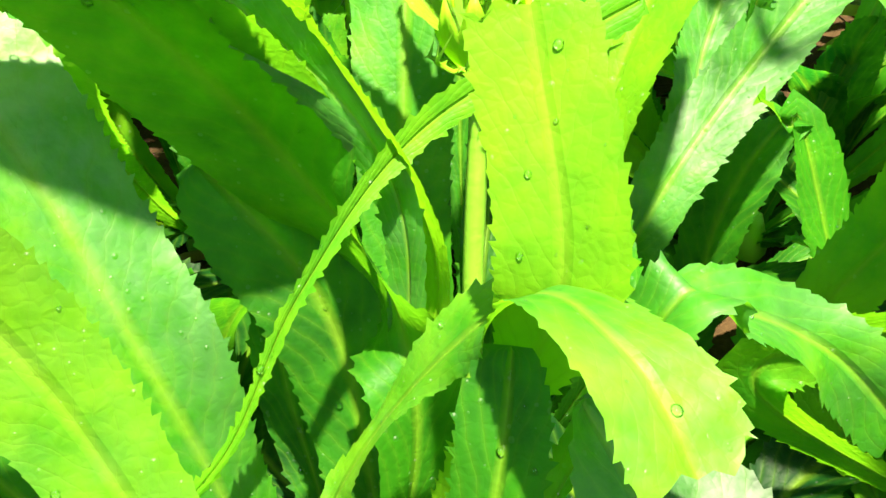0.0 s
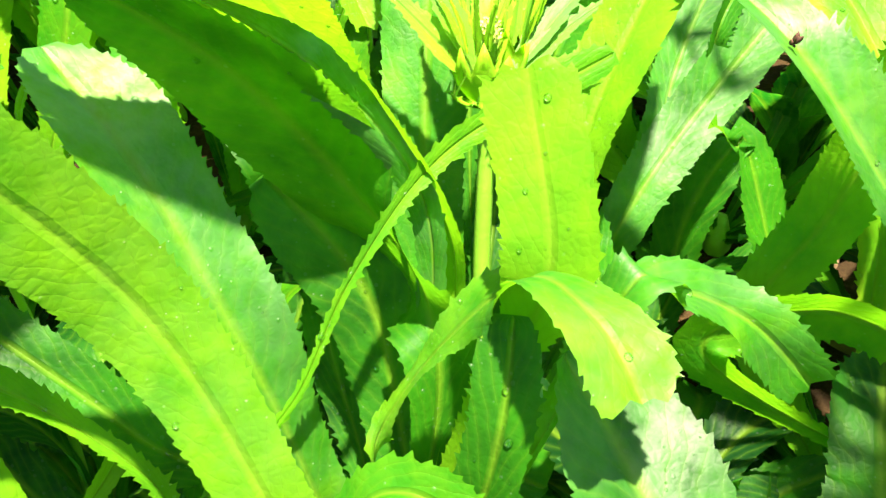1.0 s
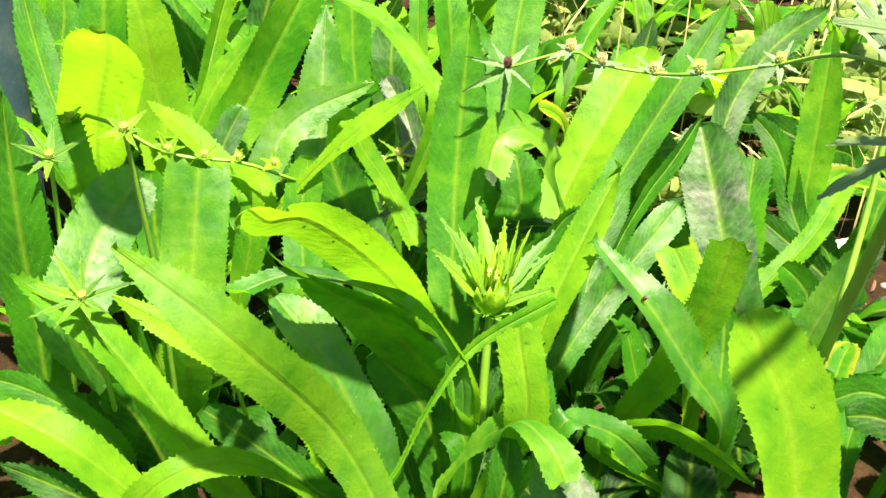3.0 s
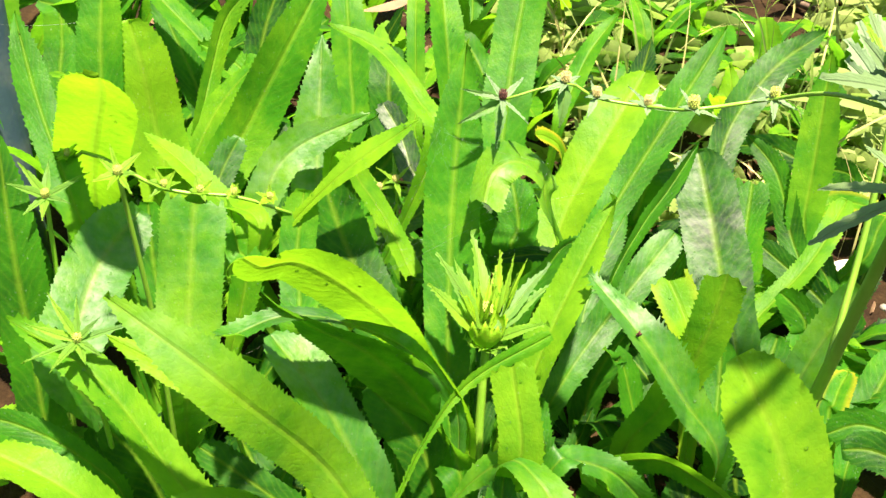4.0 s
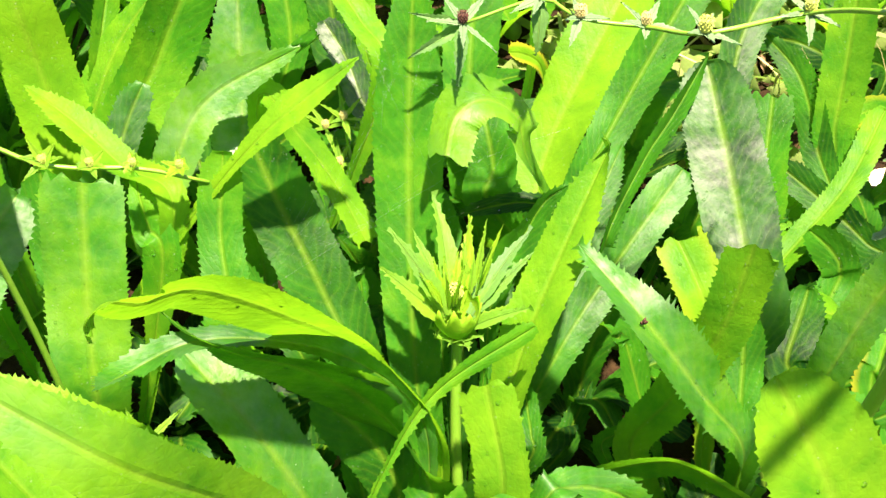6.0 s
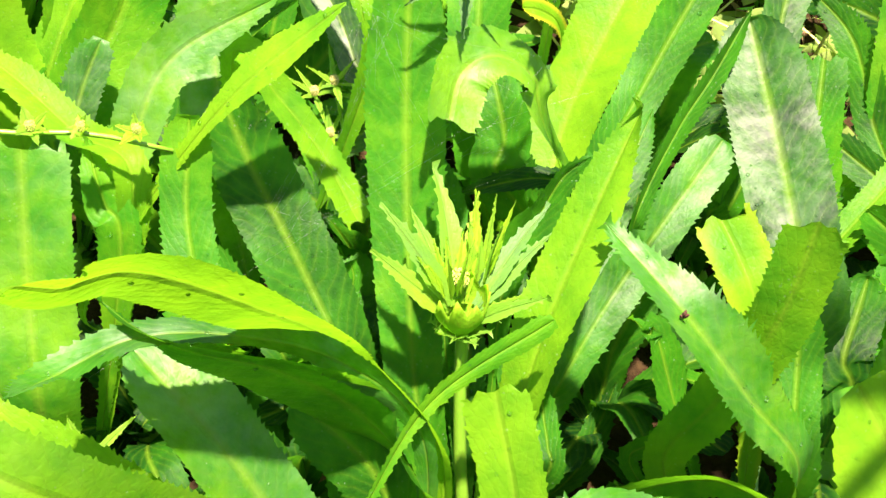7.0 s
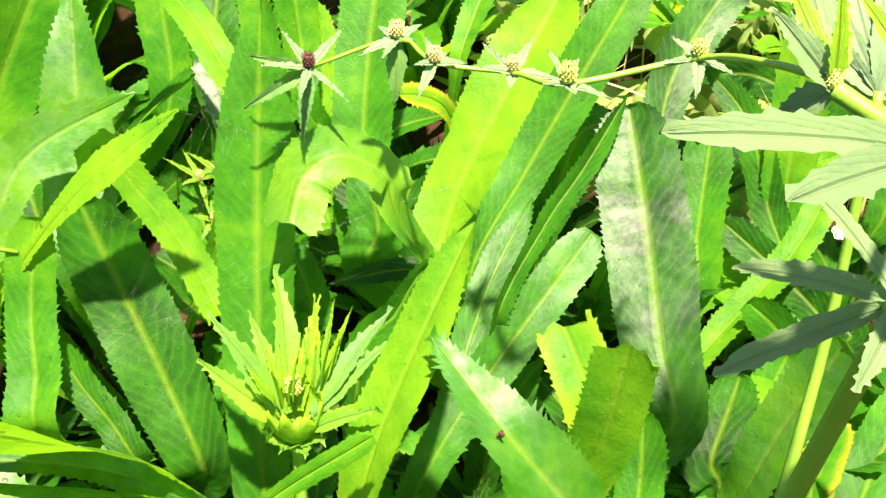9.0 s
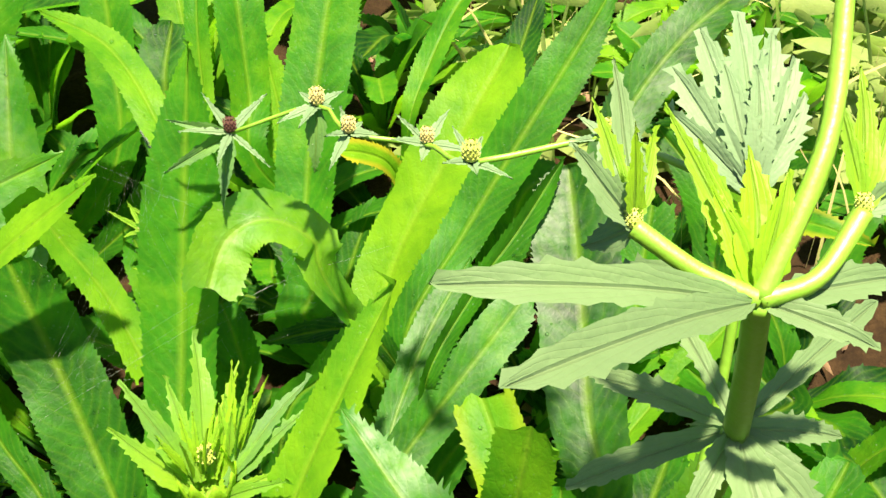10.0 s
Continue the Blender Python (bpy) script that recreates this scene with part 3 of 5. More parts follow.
leaf(plant, [(-0.029, 0.554, 0.255), (-0.044, 0.588, 0.289), (-0.077, 0.632, 0.316), (-0.122, 0.657, 0.331)], 0.0231, (0.224, -0.439, 0.870), .7, "point", teeth=0.7)
leaf(plant, [(-0.154, 0.530, 0.177), (-0.167, 0.552, 0.210), (-0.177, 0.577, 0.230), (-0.167, 0.606, 0.259)], 0.0294, (0.083, -0.726, 0.683), .15, "round")
leaf(plant, [(-0.093, 0.409, 0.124), (-0.107, 0.419, 0.151), (-0.121, 0.431, 0.165), (-0.137, 0.448, 0.185)], 0.0182, (0.254, -0.725, 0.640), .3, "round")
leaf(plant, [(-0.057, 0.469, 0.107), (-0.056, 0.478, 0.118), (-0.054, 0.484, 0.126), (-0.056, 0.490, 0.134)], 0.0102, (0.141, -0.786, 0.602), .45, "round")

plant = herb_plant(0.15, 0.52, 0.03)
leaf(plant, [(0.077, 0.520, 0.102), (0.096, 0.576, 0.158), (0.132, 0.625, 0.214), (0.183, 0.689, 0.279)], 0.0561, (-0.393, -0.534, 0.748), 0.86, "round", stalk=0.55)
leaf(plant, [(0.106, 0.514, 0.155), (0.147, 0.572, 0.198), (0.198, 0.629, 0.260), (0.257, 0.687, 0.325)], 0.0356, (-0.057, -0.675, 0.735), .4, "point", stalk=0.6)
leaf(plant, [(0.209, 0.406, 0.130), (0.206, 0.437, 0.170), (0.212, 0.512, 0.205), (0.215, 0.581, 0.242)], 0.0523, (-0.335, -0.499, 0.799), 0.24, "round", stalk=0.55, wet=0.6)
leaf(plant, [(0.220, 0.553, 0.198), (0.247, 0.608, 0.252), (0.301, 0.661, 0.290), (0.369, 0.705, 0.314)], 0.0331, (-0.006, -0.606, 0.795), 0.3, "point", wet=0.3)
leaf(plant, [(0.118, 0.462, 0.167), (0.151, 0.506, 0.205), (0.178, 0.534, 0.227), (0.210, 0.568, 0.258)], 0.0166, (0.553, -0.764, 0.333), .35, "point")
leaf(plant, [(0.191, 0.431, 0.083), (0.260, 0.490, 0.118), (0.320, 0.530, 0.158), (0.367, 0.581, 0.192)], 0.0215, ((-0.471, -0.164, 0.867), (-0.228, -0.423, 0.877)), .75, "round", stalk=0.6)
leaf(plant, [(0.247, 0.505, 0.143), (0.256, 0.534, 0.172), (0.262, 0.558, 0.193), (0.268, 0.580, 0.211)], 0.0318, (-0.297, -0.590, 0.751), .5, "cut", stalk=0.6)
leaf(plant, [(0.318, 0.527, 0.113), (0.318, 0.580, 0.161), (0.308, 0.619, 0.204), (0.284, 0.659, 0.227)], 0.0249, (-0.437, -0.649, 0.623), .3, "point")
leaf(plant, [(0.317, 0.566, 0.138), (0.328, 0.590, 0.179), (0.339, 0.619, 0.247), (0.351, 0.648, 0.315)], 0.0360, (-0.398, -0.801, 0.448), .55, "point", stalk=0.6)
# very low tint here and below darkens leaves lying under others
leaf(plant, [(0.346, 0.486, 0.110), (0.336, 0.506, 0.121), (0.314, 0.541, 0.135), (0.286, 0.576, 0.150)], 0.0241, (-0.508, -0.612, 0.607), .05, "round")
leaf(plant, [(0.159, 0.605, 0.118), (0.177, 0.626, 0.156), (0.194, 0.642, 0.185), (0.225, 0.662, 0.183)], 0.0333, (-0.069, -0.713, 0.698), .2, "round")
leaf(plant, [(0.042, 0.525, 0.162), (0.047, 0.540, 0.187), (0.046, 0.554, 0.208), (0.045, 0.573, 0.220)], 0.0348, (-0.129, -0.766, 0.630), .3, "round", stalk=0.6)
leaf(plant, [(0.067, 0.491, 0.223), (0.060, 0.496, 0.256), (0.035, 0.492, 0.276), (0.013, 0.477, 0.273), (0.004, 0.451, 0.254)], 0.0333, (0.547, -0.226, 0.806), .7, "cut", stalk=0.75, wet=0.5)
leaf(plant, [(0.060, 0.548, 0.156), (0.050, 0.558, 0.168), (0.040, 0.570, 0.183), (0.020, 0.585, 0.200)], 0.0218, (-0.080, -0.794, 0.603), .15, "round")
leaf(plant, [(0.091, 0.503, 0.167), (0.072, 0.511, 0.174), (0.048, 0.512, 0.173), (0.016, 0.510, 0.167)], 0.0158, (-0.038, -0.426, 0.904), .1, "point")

plant = herb_plant(-0.27, 0.62, 0.05)
leaf(plant, [(-0.196, 0.672, 0.228), (-0.240, 0.703, 0.290), (-0.278, 0.728, 0.325), (-0.317, 0.754, 0.360)], 0.0271, (0.482, -0.477, 0.735), .6, "point")
leaf(plant, [(-0.239, 0.683, 0.181), (-0.259, 0.722, 0.241), (-0.285, 0.756, 0.292), (-0.305, 0.787, 0.339)], 0.0309, (0.112, -0.808, 0.579), .2, "point")
leaf(plant, [(-0.237, 0.601, 0.241), (-0.225, 0.637, 0.300), (-0.212, 0.659, 0.338), (-0.184, 0.674, 0.366)], 0.0206, (0.619, -0.765, 0.176), .65, "point")
leaf(plant, [(-0.206, 0.688, 0.195), (-0.196, 0.722, 0.252), (-0.186, 0.747, 0.294), (-0.174, 0.767, 0.327)], 0.0331, (0.138, -0.866, 0.481), .1, "round")
leaf(plant, [(-0.190, 0.651, 0.272), (-0.205, 0.662, 0.286), (-0.225, 0.670, 0.297), (-0.245, 0.676, 0.303)], 0.0327, (0.123, -0.663, 0.738), .6, "point")
leaf(plant, [(-0.371, 0.669, 0.233), (-0.374, 0.708, 0.295), (-0.378, 0.724, 0.322), (-0.399, 0.730, 0.328)], 0.0314, (0.230, -0.785, 0.575), .5, "round")
leaf(plant, [(-0.112, 0.680, 0.197), (-0.105, 0.723, 0.268), (-0.106, 0.752, 0.315), (-0.108, 0.798, 0.351)], 0.0355, (0.039, -0.793, 0.608), .45, "point")
leaf(plant, [(-0.069, 0.668, 0.184), (-0.065, 0.691, 0.222), (-0.067, 0.711, 0.255), (-0.065, 0.750, 0.280)], 0.0388, (-0.001, -0.758, 0.652), .2, "round")
leaf(plant, [(-0.039, 0.596, 0.168), (-0.048, 0.622, 0.208), (-0.058, 0.648, 0.230), (-0.073, 0.672, 0.248)], 0.0233, (-0.104, -0.741, 0.663), .1, "round", wet=0.9)

plant = herb_plant(0.32, 0.6, 0.05)
leaf(plant, [(0.462, 0.755, 0.124), (0.391, 0.726, 0.162), (0.349, 0.739, 0.176), (0.294, 0.725, 0.182)], 0.0301, (0.262, -0.924, 0.279), .1, "point")
leaf(plant, [(0.401, 0.584, 0.123), (0.418, 0.600, 0.152), (0.435, 0.610, 0.171), (0.458, 0.614, 0.181)], 0.0276, (-0.300, -0.693, 0.656), .35, "point")
leaf(plant, [(0.338, 0.589, 0.161), (0.361, 0.599, 0.179), (0.383, 0.578, 0.187), (0.415, 0.560, 0.182)], 0.0236, (-0.371, -0.321, 0.871), .7, "point", yellow=0.4)

plant = herb_plant(0.09, 0.72, 0.06)
leaf(plant, [(0.112, 0.655, 0.160), (0.104, 0.640, 0.200), (0.096, 0.625, 0.225), (0.082, 0.612, 0.240), (0.067, 0.602, 0.248)], 0.0170, (0.3, -0.6, 0.7), .95, "round", yellow=0.7)
leaf(plant, [(0.038, 0.573, 0.143), (0.044, 0.628, 0.214), (0.059, 0.699, 0.293), (0.077, 0.768, 0.370)], 0.0464, (-0.098, -0.746, 0.658), 0.45, "round", stalk=0.6)
leaf(plant, [(0.015, 0.666, 0.125), (0.012, 0.697, 0.168), (0.010, 0.728, 0.211), (0.002, 0.756, 0.249)], 0.0220, (0.112, -0.801, 0.589), 0.88, "round", stalk=0.6)
leaf(plant, [(-0.003, 0.671, 0.200), (-0.007, 0.700, 0.246), (-0.010, 0.735, 0.303), (-0.012, 0.796, 0.362)], 0.0352, (0.427, -0.705, 0.566), 0.6, "point")
leaf(plant, [(-0.033, 0.673, 0.199), (-0.037, 0.703, 0.246), (-0.038, 0.735, 0.297), (-0.036, 0.792, 0.352)], 0.0177, (-0.044, -0.791, 0.610), .7, "point")
leaf(plant, [(0.111, 0.718, 0.199), (0.125, 0.747, 0.229), (0.149, 0.789, 0.262), (0.185, 0.828, 0.293)], 0.0241, (-0.391, -0.433, 0.813), .55, "point")
leaf(plant, [(0.173, 0.691, 0.165), (0.184, 0.718, 0.210), (0.199, 0.759, 0.242), (0.220, 0.811, 0.272)], 0.0272, (-0.136, -0.627, 0.767), .1, "point")

plant = herb_plant(-0.19, 0.235, 0)
leaf(plant, [(-0.120, 0.254, 0.052), (-0.093, 0.265, 0.080), (-0.067, 0.277, 0.105), (-0.046, 0.296, 0.143), (-0.012, 0.324, 0.178), (0.048, 0.343, 0.207)], 0.0118, (0.030, -0.888, 0.459), 0.75, "round", stalk=0.3, teeth=0.6, fold=0.03, widen=(.6, .95))
leaf(plant, [(-0.158, 0.239, 0.089), (-0.208, 0.259, 0.155), (-0.259, 0.286, 0.214), (-0.319, 0.309, 0.245)], 0.0307, (0.574, -0.338, 0.746), 0.70, "point", stalk=0.6)
leaf(plant, [(-0.123, 0.294, 0.109), (-0.171, 0.301, 0.173), (-0.213, 0.306, 0.205), (-0.258, 0.317, 0.227)], 0.0203, (0.494, -0.557, 0.667), 0.90, "point")
leaf(plant, [(-0.111, 0.259, 0.070), (-0.145, 0.253, 0.124), (-0.179, 0.237, 0.151), (-0.213, 0.221, 0.150), (-0.240, 0.219, 0.122)], 0.0210, (0.421, -0.203, 0.884), 0.85, "cut", stalk=0.3, widen=(.45, .72))
leaf(plant, [(-0.100, 0.269, 0.070), (-0.123, 0.273, 0.092), (-0.164, 0.283, 0.123), (-0.202, 0.299, 0.145)], 0.0237, (0.332, -0.633, 0.700), .25, "round")
leaf(plant, [(-0.166, 0.198, 0.116), (-0.195, 0.195, 0.128), (-0.230, 0.193, 0.138), (-0.267, 0.186, 0.152)], 0.0185, (0.302, -0.711, 0.635), .4, "point")
leaf(plant, [(-0.220, 0.302, 0.068), (-0.235, 0.307, 0.095), (-0.250, 0.312, 0.121), (-0.272, 0.317, 0.147)], 0.0305, (0.360, -0.841, 0.403), .2, "round")
leaf(plant, [(-0.253, 0.176, 0.105), (-0.263, 0.186, 0.122), (-0.273, 0.192, 0.130), (-0.289, 0.196, 0.135)], 0.0198, (0.213, -0.664, 0.717), .1, "round")
leaf(plant, [(-0.140, 0.278, 0.019), (-0.161, 0.288, 0.032), (-0.181, 0.299, 0.049), (-0.198, 0.308, 0.062)], 0.0245, (0.119, -0.735, 0.668), .15, "round")

plant = herb_plant(-0.3, 0.26, 0)
leaf(plant, [(-0.206, 0.223, 0.095), (-0.240, 0.231, 0.133), (-0.276, 0.236, 0.166), (-0.324, 0.251, 0.185)], 0.0322, (0.556, -0.239, 0.796), 0.88, "round")
leaf(plant, [(-0.254, 0.290, 0.102), (-0.286, 0.302, 0.138), (-0.329, 0.311, 0.157), (-0.365, 0.312, 0.163)], 0.0189, (0.194, -0.757, 0.624), .4, "point")
leaf(plant, [(-0.204, 0.216, 0.102), (-0.244, 0.219, 0.122), (-0.276, 0.222, 0.143), (-0.317, 0.233, 0.156)], 0.0206, (0.204, -0.720, 0.664), .2, "point")

plant = herb_plant(0.1, 0.2, 0)
leaf(plant, [(0.066, 0.187, 0.088), (0.053, 0.207, 0.109), (0.037, 0.230, 0.128), (0.021, 0.245, 0.147)], 0.0515, ((-0.068, -0.319, 0.945), (0.117, 0.095, 0.989)), .25, "round", wet=0.55)

plant = herb_plant(0.27, 0.28, 0)
leaf(plant, [(0.142, 0.265, 0.038), (0.146, 0.277, 0.059), (0.153, 0.297, 0.074), (0.166, 0.325, 0.085)], 0.0394, (-0.238, -0.539, 0.808), .15, "round")
leaf(plant, [(0.089, 0.313, 0.093), (0.127, 0.311, 0.115), (0.163, 0.292, 0.107), (0.195, 0.277, 0.086)], 0.0251, (-0.330, -0.915, -0.233), .6, "point")
leaf(plant, [(0.313, 0.293, 0.134), (0.300, 0.304, 0.141), (0.278, 0.314, 0.144), (0.255, 0.316, 0.135)], 0.0248, (-0.289, -0.719, 0.632), .35, "round")
leaf(plant, [(0.318, 0.267, 0.132), (0.300, 0.282, 0.134), (0.281, 0.295, 0.134), (0.261, 0.297, 0.133)], 0.0284, (-0.343, -0.685, 0.643), .2, "round")
leaf(plant, [(0.214, 0.344, 0.123), (0.229, 0.345, 0.125), (0.249, 0.342, 0.123), (0.272, 0.337, 0.119)], 0.0179, (0.039, -0.126, 0.991), .55, "round")
leaf(plant, [(0.292, 0.332, 0.080), (0.311, 0.364, 0.096), (0.331, 0.394, 0.110), (0.360, 0.427, 0.130)], 0.0324, (-0.202, -0.341, 0.918), .4, "round")
leaf(plant, [(0.289, 0.378, 0.097), (0.294, 0.385, 0.108), (0.303, 0.399, 0.114), (0.315, 0.413, 0.119)], 0.0233, (-0.321, -0.334, 0.886), .65, "round", yellow=0.5)

# ---------------------------------------------------------------- low leaves round each root, shade put into their colour, and the plants behind
def wild_leaf(plant, rng, length, width, lean, turn, tint):
    """A free leaf of a rosette: lean from upright, turn about the root, in radians."""
    root = Vector(plant.matrix_basis.translation)
    out = Vector((math.cos(turn), math.sin(turn), 0))
    droop = rng.uniform(0.1, 0.55)
    pts = []
    for k in (0.25, 0.5, 0.75, 1.0):
        a = lean + droop * k * k * 1.4
        pts.append(tuple(root + out * (math.sin(a) * length * k) + Vector((0, 0, 1)) * (math.cos(a) * length * k + 0.004)))
    up = Vector((0, 0, 1)) - out * 0.8
    leaf(plant, pts, width, tuple(up), tint, rng.choice(["round", "round", "point"]), 0.5, 0.0, 1.0, rng.uniform(0.1, 0.3), None, 0.0046)


rng = np.random.default_rng(5)
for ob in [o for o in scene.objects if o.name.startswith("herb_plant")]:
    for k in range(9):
        # tint near zero paints in the shade down among the stalks
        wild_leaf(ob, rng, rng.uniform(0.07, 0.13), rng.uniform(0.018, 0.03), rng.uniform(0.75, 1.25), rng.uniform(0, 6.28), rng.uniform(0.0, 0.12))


def wild_plant(x, y, count, size, spread, tint):
    ob = herb_plant(x, y)
    for k in range(count):
        wild_leaf(ob, rng, size * rng.uniform(0.65, 1.15), rng.uniform(0.026, 0.042), rng.uniform(0.05, spread), 6.283 * (k + rng.uniform(-0.3, 0.3)) / count, min(1.0, max(0.0, tint + rng.uniform(-0.3, 0.35))))


# the bed goes on behind, thick at the back and thinning out to one side
for x, y, count, size, spread, tint in (
    (-0.62, 0.72, 10, 0.27, 0.6, 0.45), (-0.47, 0.80, 11, 0.28, 0.5, 0.5), (-0.34, 0.78, 11, 0.28, 0.5, 0.45), (-0.22, 0.84, 11, 0.23, 0.5, 0.5),
    (-0.08, 0.86, 10, 0.20, 0.5, 0.45), (-0.55, 1.0, 11, 0.30, 0.5, 0.5), (-0.40, 1.02, 11, 0.30, 0.5, 0.45),
    (-0.25, 1.04, 11, 0.30, 0.5, 0.5), (-0.10, 1.06, 11, 0.30, 0.5, 0.55), (-0.75, 0.9, 10, 0.28, 0.5, 0.45),
    (0.04, 1.02, 10, 0.2, 0.6, 0.5), (0.08, 0.86, 9, 0.16, 0.7, 0.45), (-0.50, 1.25, 10, 0.3, 0.5, 0.5), (-0.25, 1.28, 10, 0.3, 0.5, 0.5), (0.0, 1.3, 10, 0.3, 0.5, 0.5), (-0.8, 1.2, 10, 0.3, 0.5, 0.5),
    (0.05, 0.60, 9, 0.15, 0.8, 0.25), (-0.05, 0.56, 9, 0.15, 0.8, 0.3), (-0.20, 0.66, 9, 0.2, 0.7, 0.3),
    (0.36, 0.46, 8, 0.14, 0.9, 0.4), (0.42, 0.36, 9, 0.17, 0.8, 0.4), (0.22, 0.42, 8, 0.12, 0.9, 0.2), (-0.36, 0.50, 9, 0.2, 0.7, 0.3),
    (-0.45, 0.36, 9, 0.22, 0.7, 0.4), (-0.42, 0.18, 9, 0.2, 0.8, 0.4), (-0.10, 0.40, 8, 0.13, 0.9, 0.15), (0.10, 0.44, 8, 0.12, 0.9, 0.15),
    # next three rows: low rosettes in the gaps, gap shade painted by low tint
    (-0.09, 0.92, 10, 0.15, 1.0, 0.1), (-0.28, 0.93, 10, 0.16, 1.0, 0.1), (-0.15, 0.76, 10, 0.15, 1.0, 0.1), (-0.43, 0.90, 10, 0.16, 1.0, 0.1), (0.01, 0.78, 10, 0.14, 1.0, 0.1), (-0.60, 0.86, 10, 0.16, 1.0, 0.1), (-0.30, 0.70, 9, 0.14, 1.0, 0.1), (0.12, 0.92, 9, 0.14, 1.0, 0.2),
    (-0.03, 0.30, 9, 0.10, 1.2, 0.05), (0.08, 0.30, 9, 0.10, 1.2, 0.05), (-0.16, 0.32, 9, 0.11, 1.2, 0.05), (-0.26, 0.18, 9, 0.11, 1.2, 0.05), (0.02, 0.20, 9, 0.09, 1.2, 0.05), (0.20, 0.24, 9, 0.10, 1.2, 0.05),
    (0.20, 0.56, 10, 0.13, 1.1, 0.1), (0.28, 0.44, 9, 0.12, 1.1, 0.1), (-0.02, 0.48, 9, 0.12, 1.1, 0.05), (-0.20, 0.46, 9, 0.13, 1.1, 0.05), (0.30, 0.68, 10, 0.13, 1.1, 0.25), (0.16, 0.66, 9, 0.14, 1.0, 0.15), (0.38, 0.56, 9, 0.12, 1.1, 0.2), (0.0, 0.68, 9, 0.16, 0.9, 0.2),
    (0.34, 0.86, 9, 0.13, 1.1, 0.5), (0.46, 0.84, 9, 0.12, 1.2, 0.45), (0.42, 0.98, 9, 0.13, 1.1, 0.5), (0.28, 1.04, 9, 0.14, 1.0, 0.45), (0.54, 1.0, 9, 0.13, 1.1, 0.5), (0.38, 1.14, 9, 0.14, 1.0, 0.5), (0.52, 0.72, 9, 0.11, 1.2, 0.4), (0.20, 1.16, 9, 0.15, 0.9, 0.5),
    (-0.36, 0.66, 9, 0.24, 0.6, 0.4), (0.40, 0.20, 8, 0.15, 0.9, 0.4), (0.24, 0.14, 8, 0.12, 1.0, 0.3), (-0.12, 0.14, 8, 0.10, 1.1, 0.2),
):
    wild_plant(x, y, count, size, spread, tint)


# ---------------------------------------------------------------- flowering stems
def bract(parent, base, end, width, up, tint, teeth=0.5, bow=0.07, tip="spear", mat=None):
    """A narrow spiny bract from base to end, bowed towards up."""
    counter["leaf"] += 1
    a, b, u = Vector(base), Vector(end), Vector(up).normalized()
    d = (b - a).length
    pts = [tuple(a), tuple(a.lerp(b, 0.35) + u * d * bow), tuple(a.lerp(b, 0.7) + u * d * bow * 0.9), tuple(b)]
    v, f, uv = blade(pts, width, up, tip, 0.6, teeth * min(1.0, width / 0.014), 0.25, counter["leaf"], max(0.0022, d / 11), 7, petiole=0.15, widen=(0.0, 0.35), wave=0.25)
    ob = mesh_object("bract", v, f, mat or BRACT, parent, "", uv)
    ob.color = (tint, 0.0, 0.15, 1.0)
    return ob


def flower_bud(parent, base, axis, size, mat, label):
    """A bristly little cylinder of packed florets on a short neck."""
    counter["leaf"] += 1
    r = np.random.default_rng(counter["leaf"])
    base, axis = Vector(base), Vector(axis).normalized()
    x = axis.orthogonal().normalized()
    y = axis.cross(x)
    pieces = [tube([tuple(base), tuple(base + axis * size * 0.5), tuple(base + axis * size)], (0.28 * size, 0.40 * size, 0.36 * size, 0.10 * size), 8, 9)]
    for ring in range(6):
        for k in range(9):
            w = 6.283 * (k + 0.5 * (ring % 2)) / 9
            out = x * math.cos(w) + y * math.sin(w)
            p = base + axis * size * (0.14 + 0.15 * ring) + out * size * (0.36 if ring < 5 else 0.22)
            q = p + (out * 0.8 + axis * 0.7) * size * r.uniform(0.10, 0.18)
            side = out.cross(axis) * size * 0.075
            pieces.append(([p - side, p + side, p + axis * size * 0.15, q], [(0, 1, 3), (1, 2, 3), (2, 0, 3)]))
    return mesh_object("flower_bud", *joined(pieces), mat, parent, label, smooth=False)


def flower_star(parent, node, axis, reach, count, seed, tint=0.5, lift_=0.25, width=0.006, mat=None):
    """A whorl of narrow toothed bracts that spread like a star round a node."""
    r = np.random.default_rng(seed)
    node, axis = Vector(node), Vector(axis).normalized()
    x = axis.orthogonal().normalized()
    y = axis.cross(x)
    for k in range(count):
        w = 6.283 * (k + r.uniform(-0.25, 0.25)) / count
        d = x * math.cos(w) + y * math.sin(w) + axis * (lift_ + r.uniform(-0.4, 0.5))
        bract(parent, node, node + d.normalized() * reach * r.uniform(0.55, 1.2), width * r.uniform(0.6, 1.1), axis, tint + r.uniform(-0.2, 0.2), 0.2, 0.03, mat=mat)


def stem(parent, pts, radii, name="stem"):
    return mesh_object(name, *tube(pts, radii, 8, 30, 0.06), STEM, parent)


def stalk_thing(x, y, label):
    ob = new("flower_stalk")
    ob.matrix_basis = pose(x, y, ground_height(x, y))
    bpy.context.view_layer.update()
    return tagged(ob, label, "flower stalk", "flower stalks in the bed")


# the spiny green head in the middle of the bed
head = stalk_thing(0.005, 0.345, "fresh lime-green spiny flower head on a short stem among leaves")
stem(head, [(0.005, 0.345, ground_height(0.005, 0.345) - 0.006), (0.002, 0.36, 0.09), (0.005, 0.376, 0.176)], (0.0045, 0.0038, 0.0034))
cup = (0.005, 0.377, 0.176)
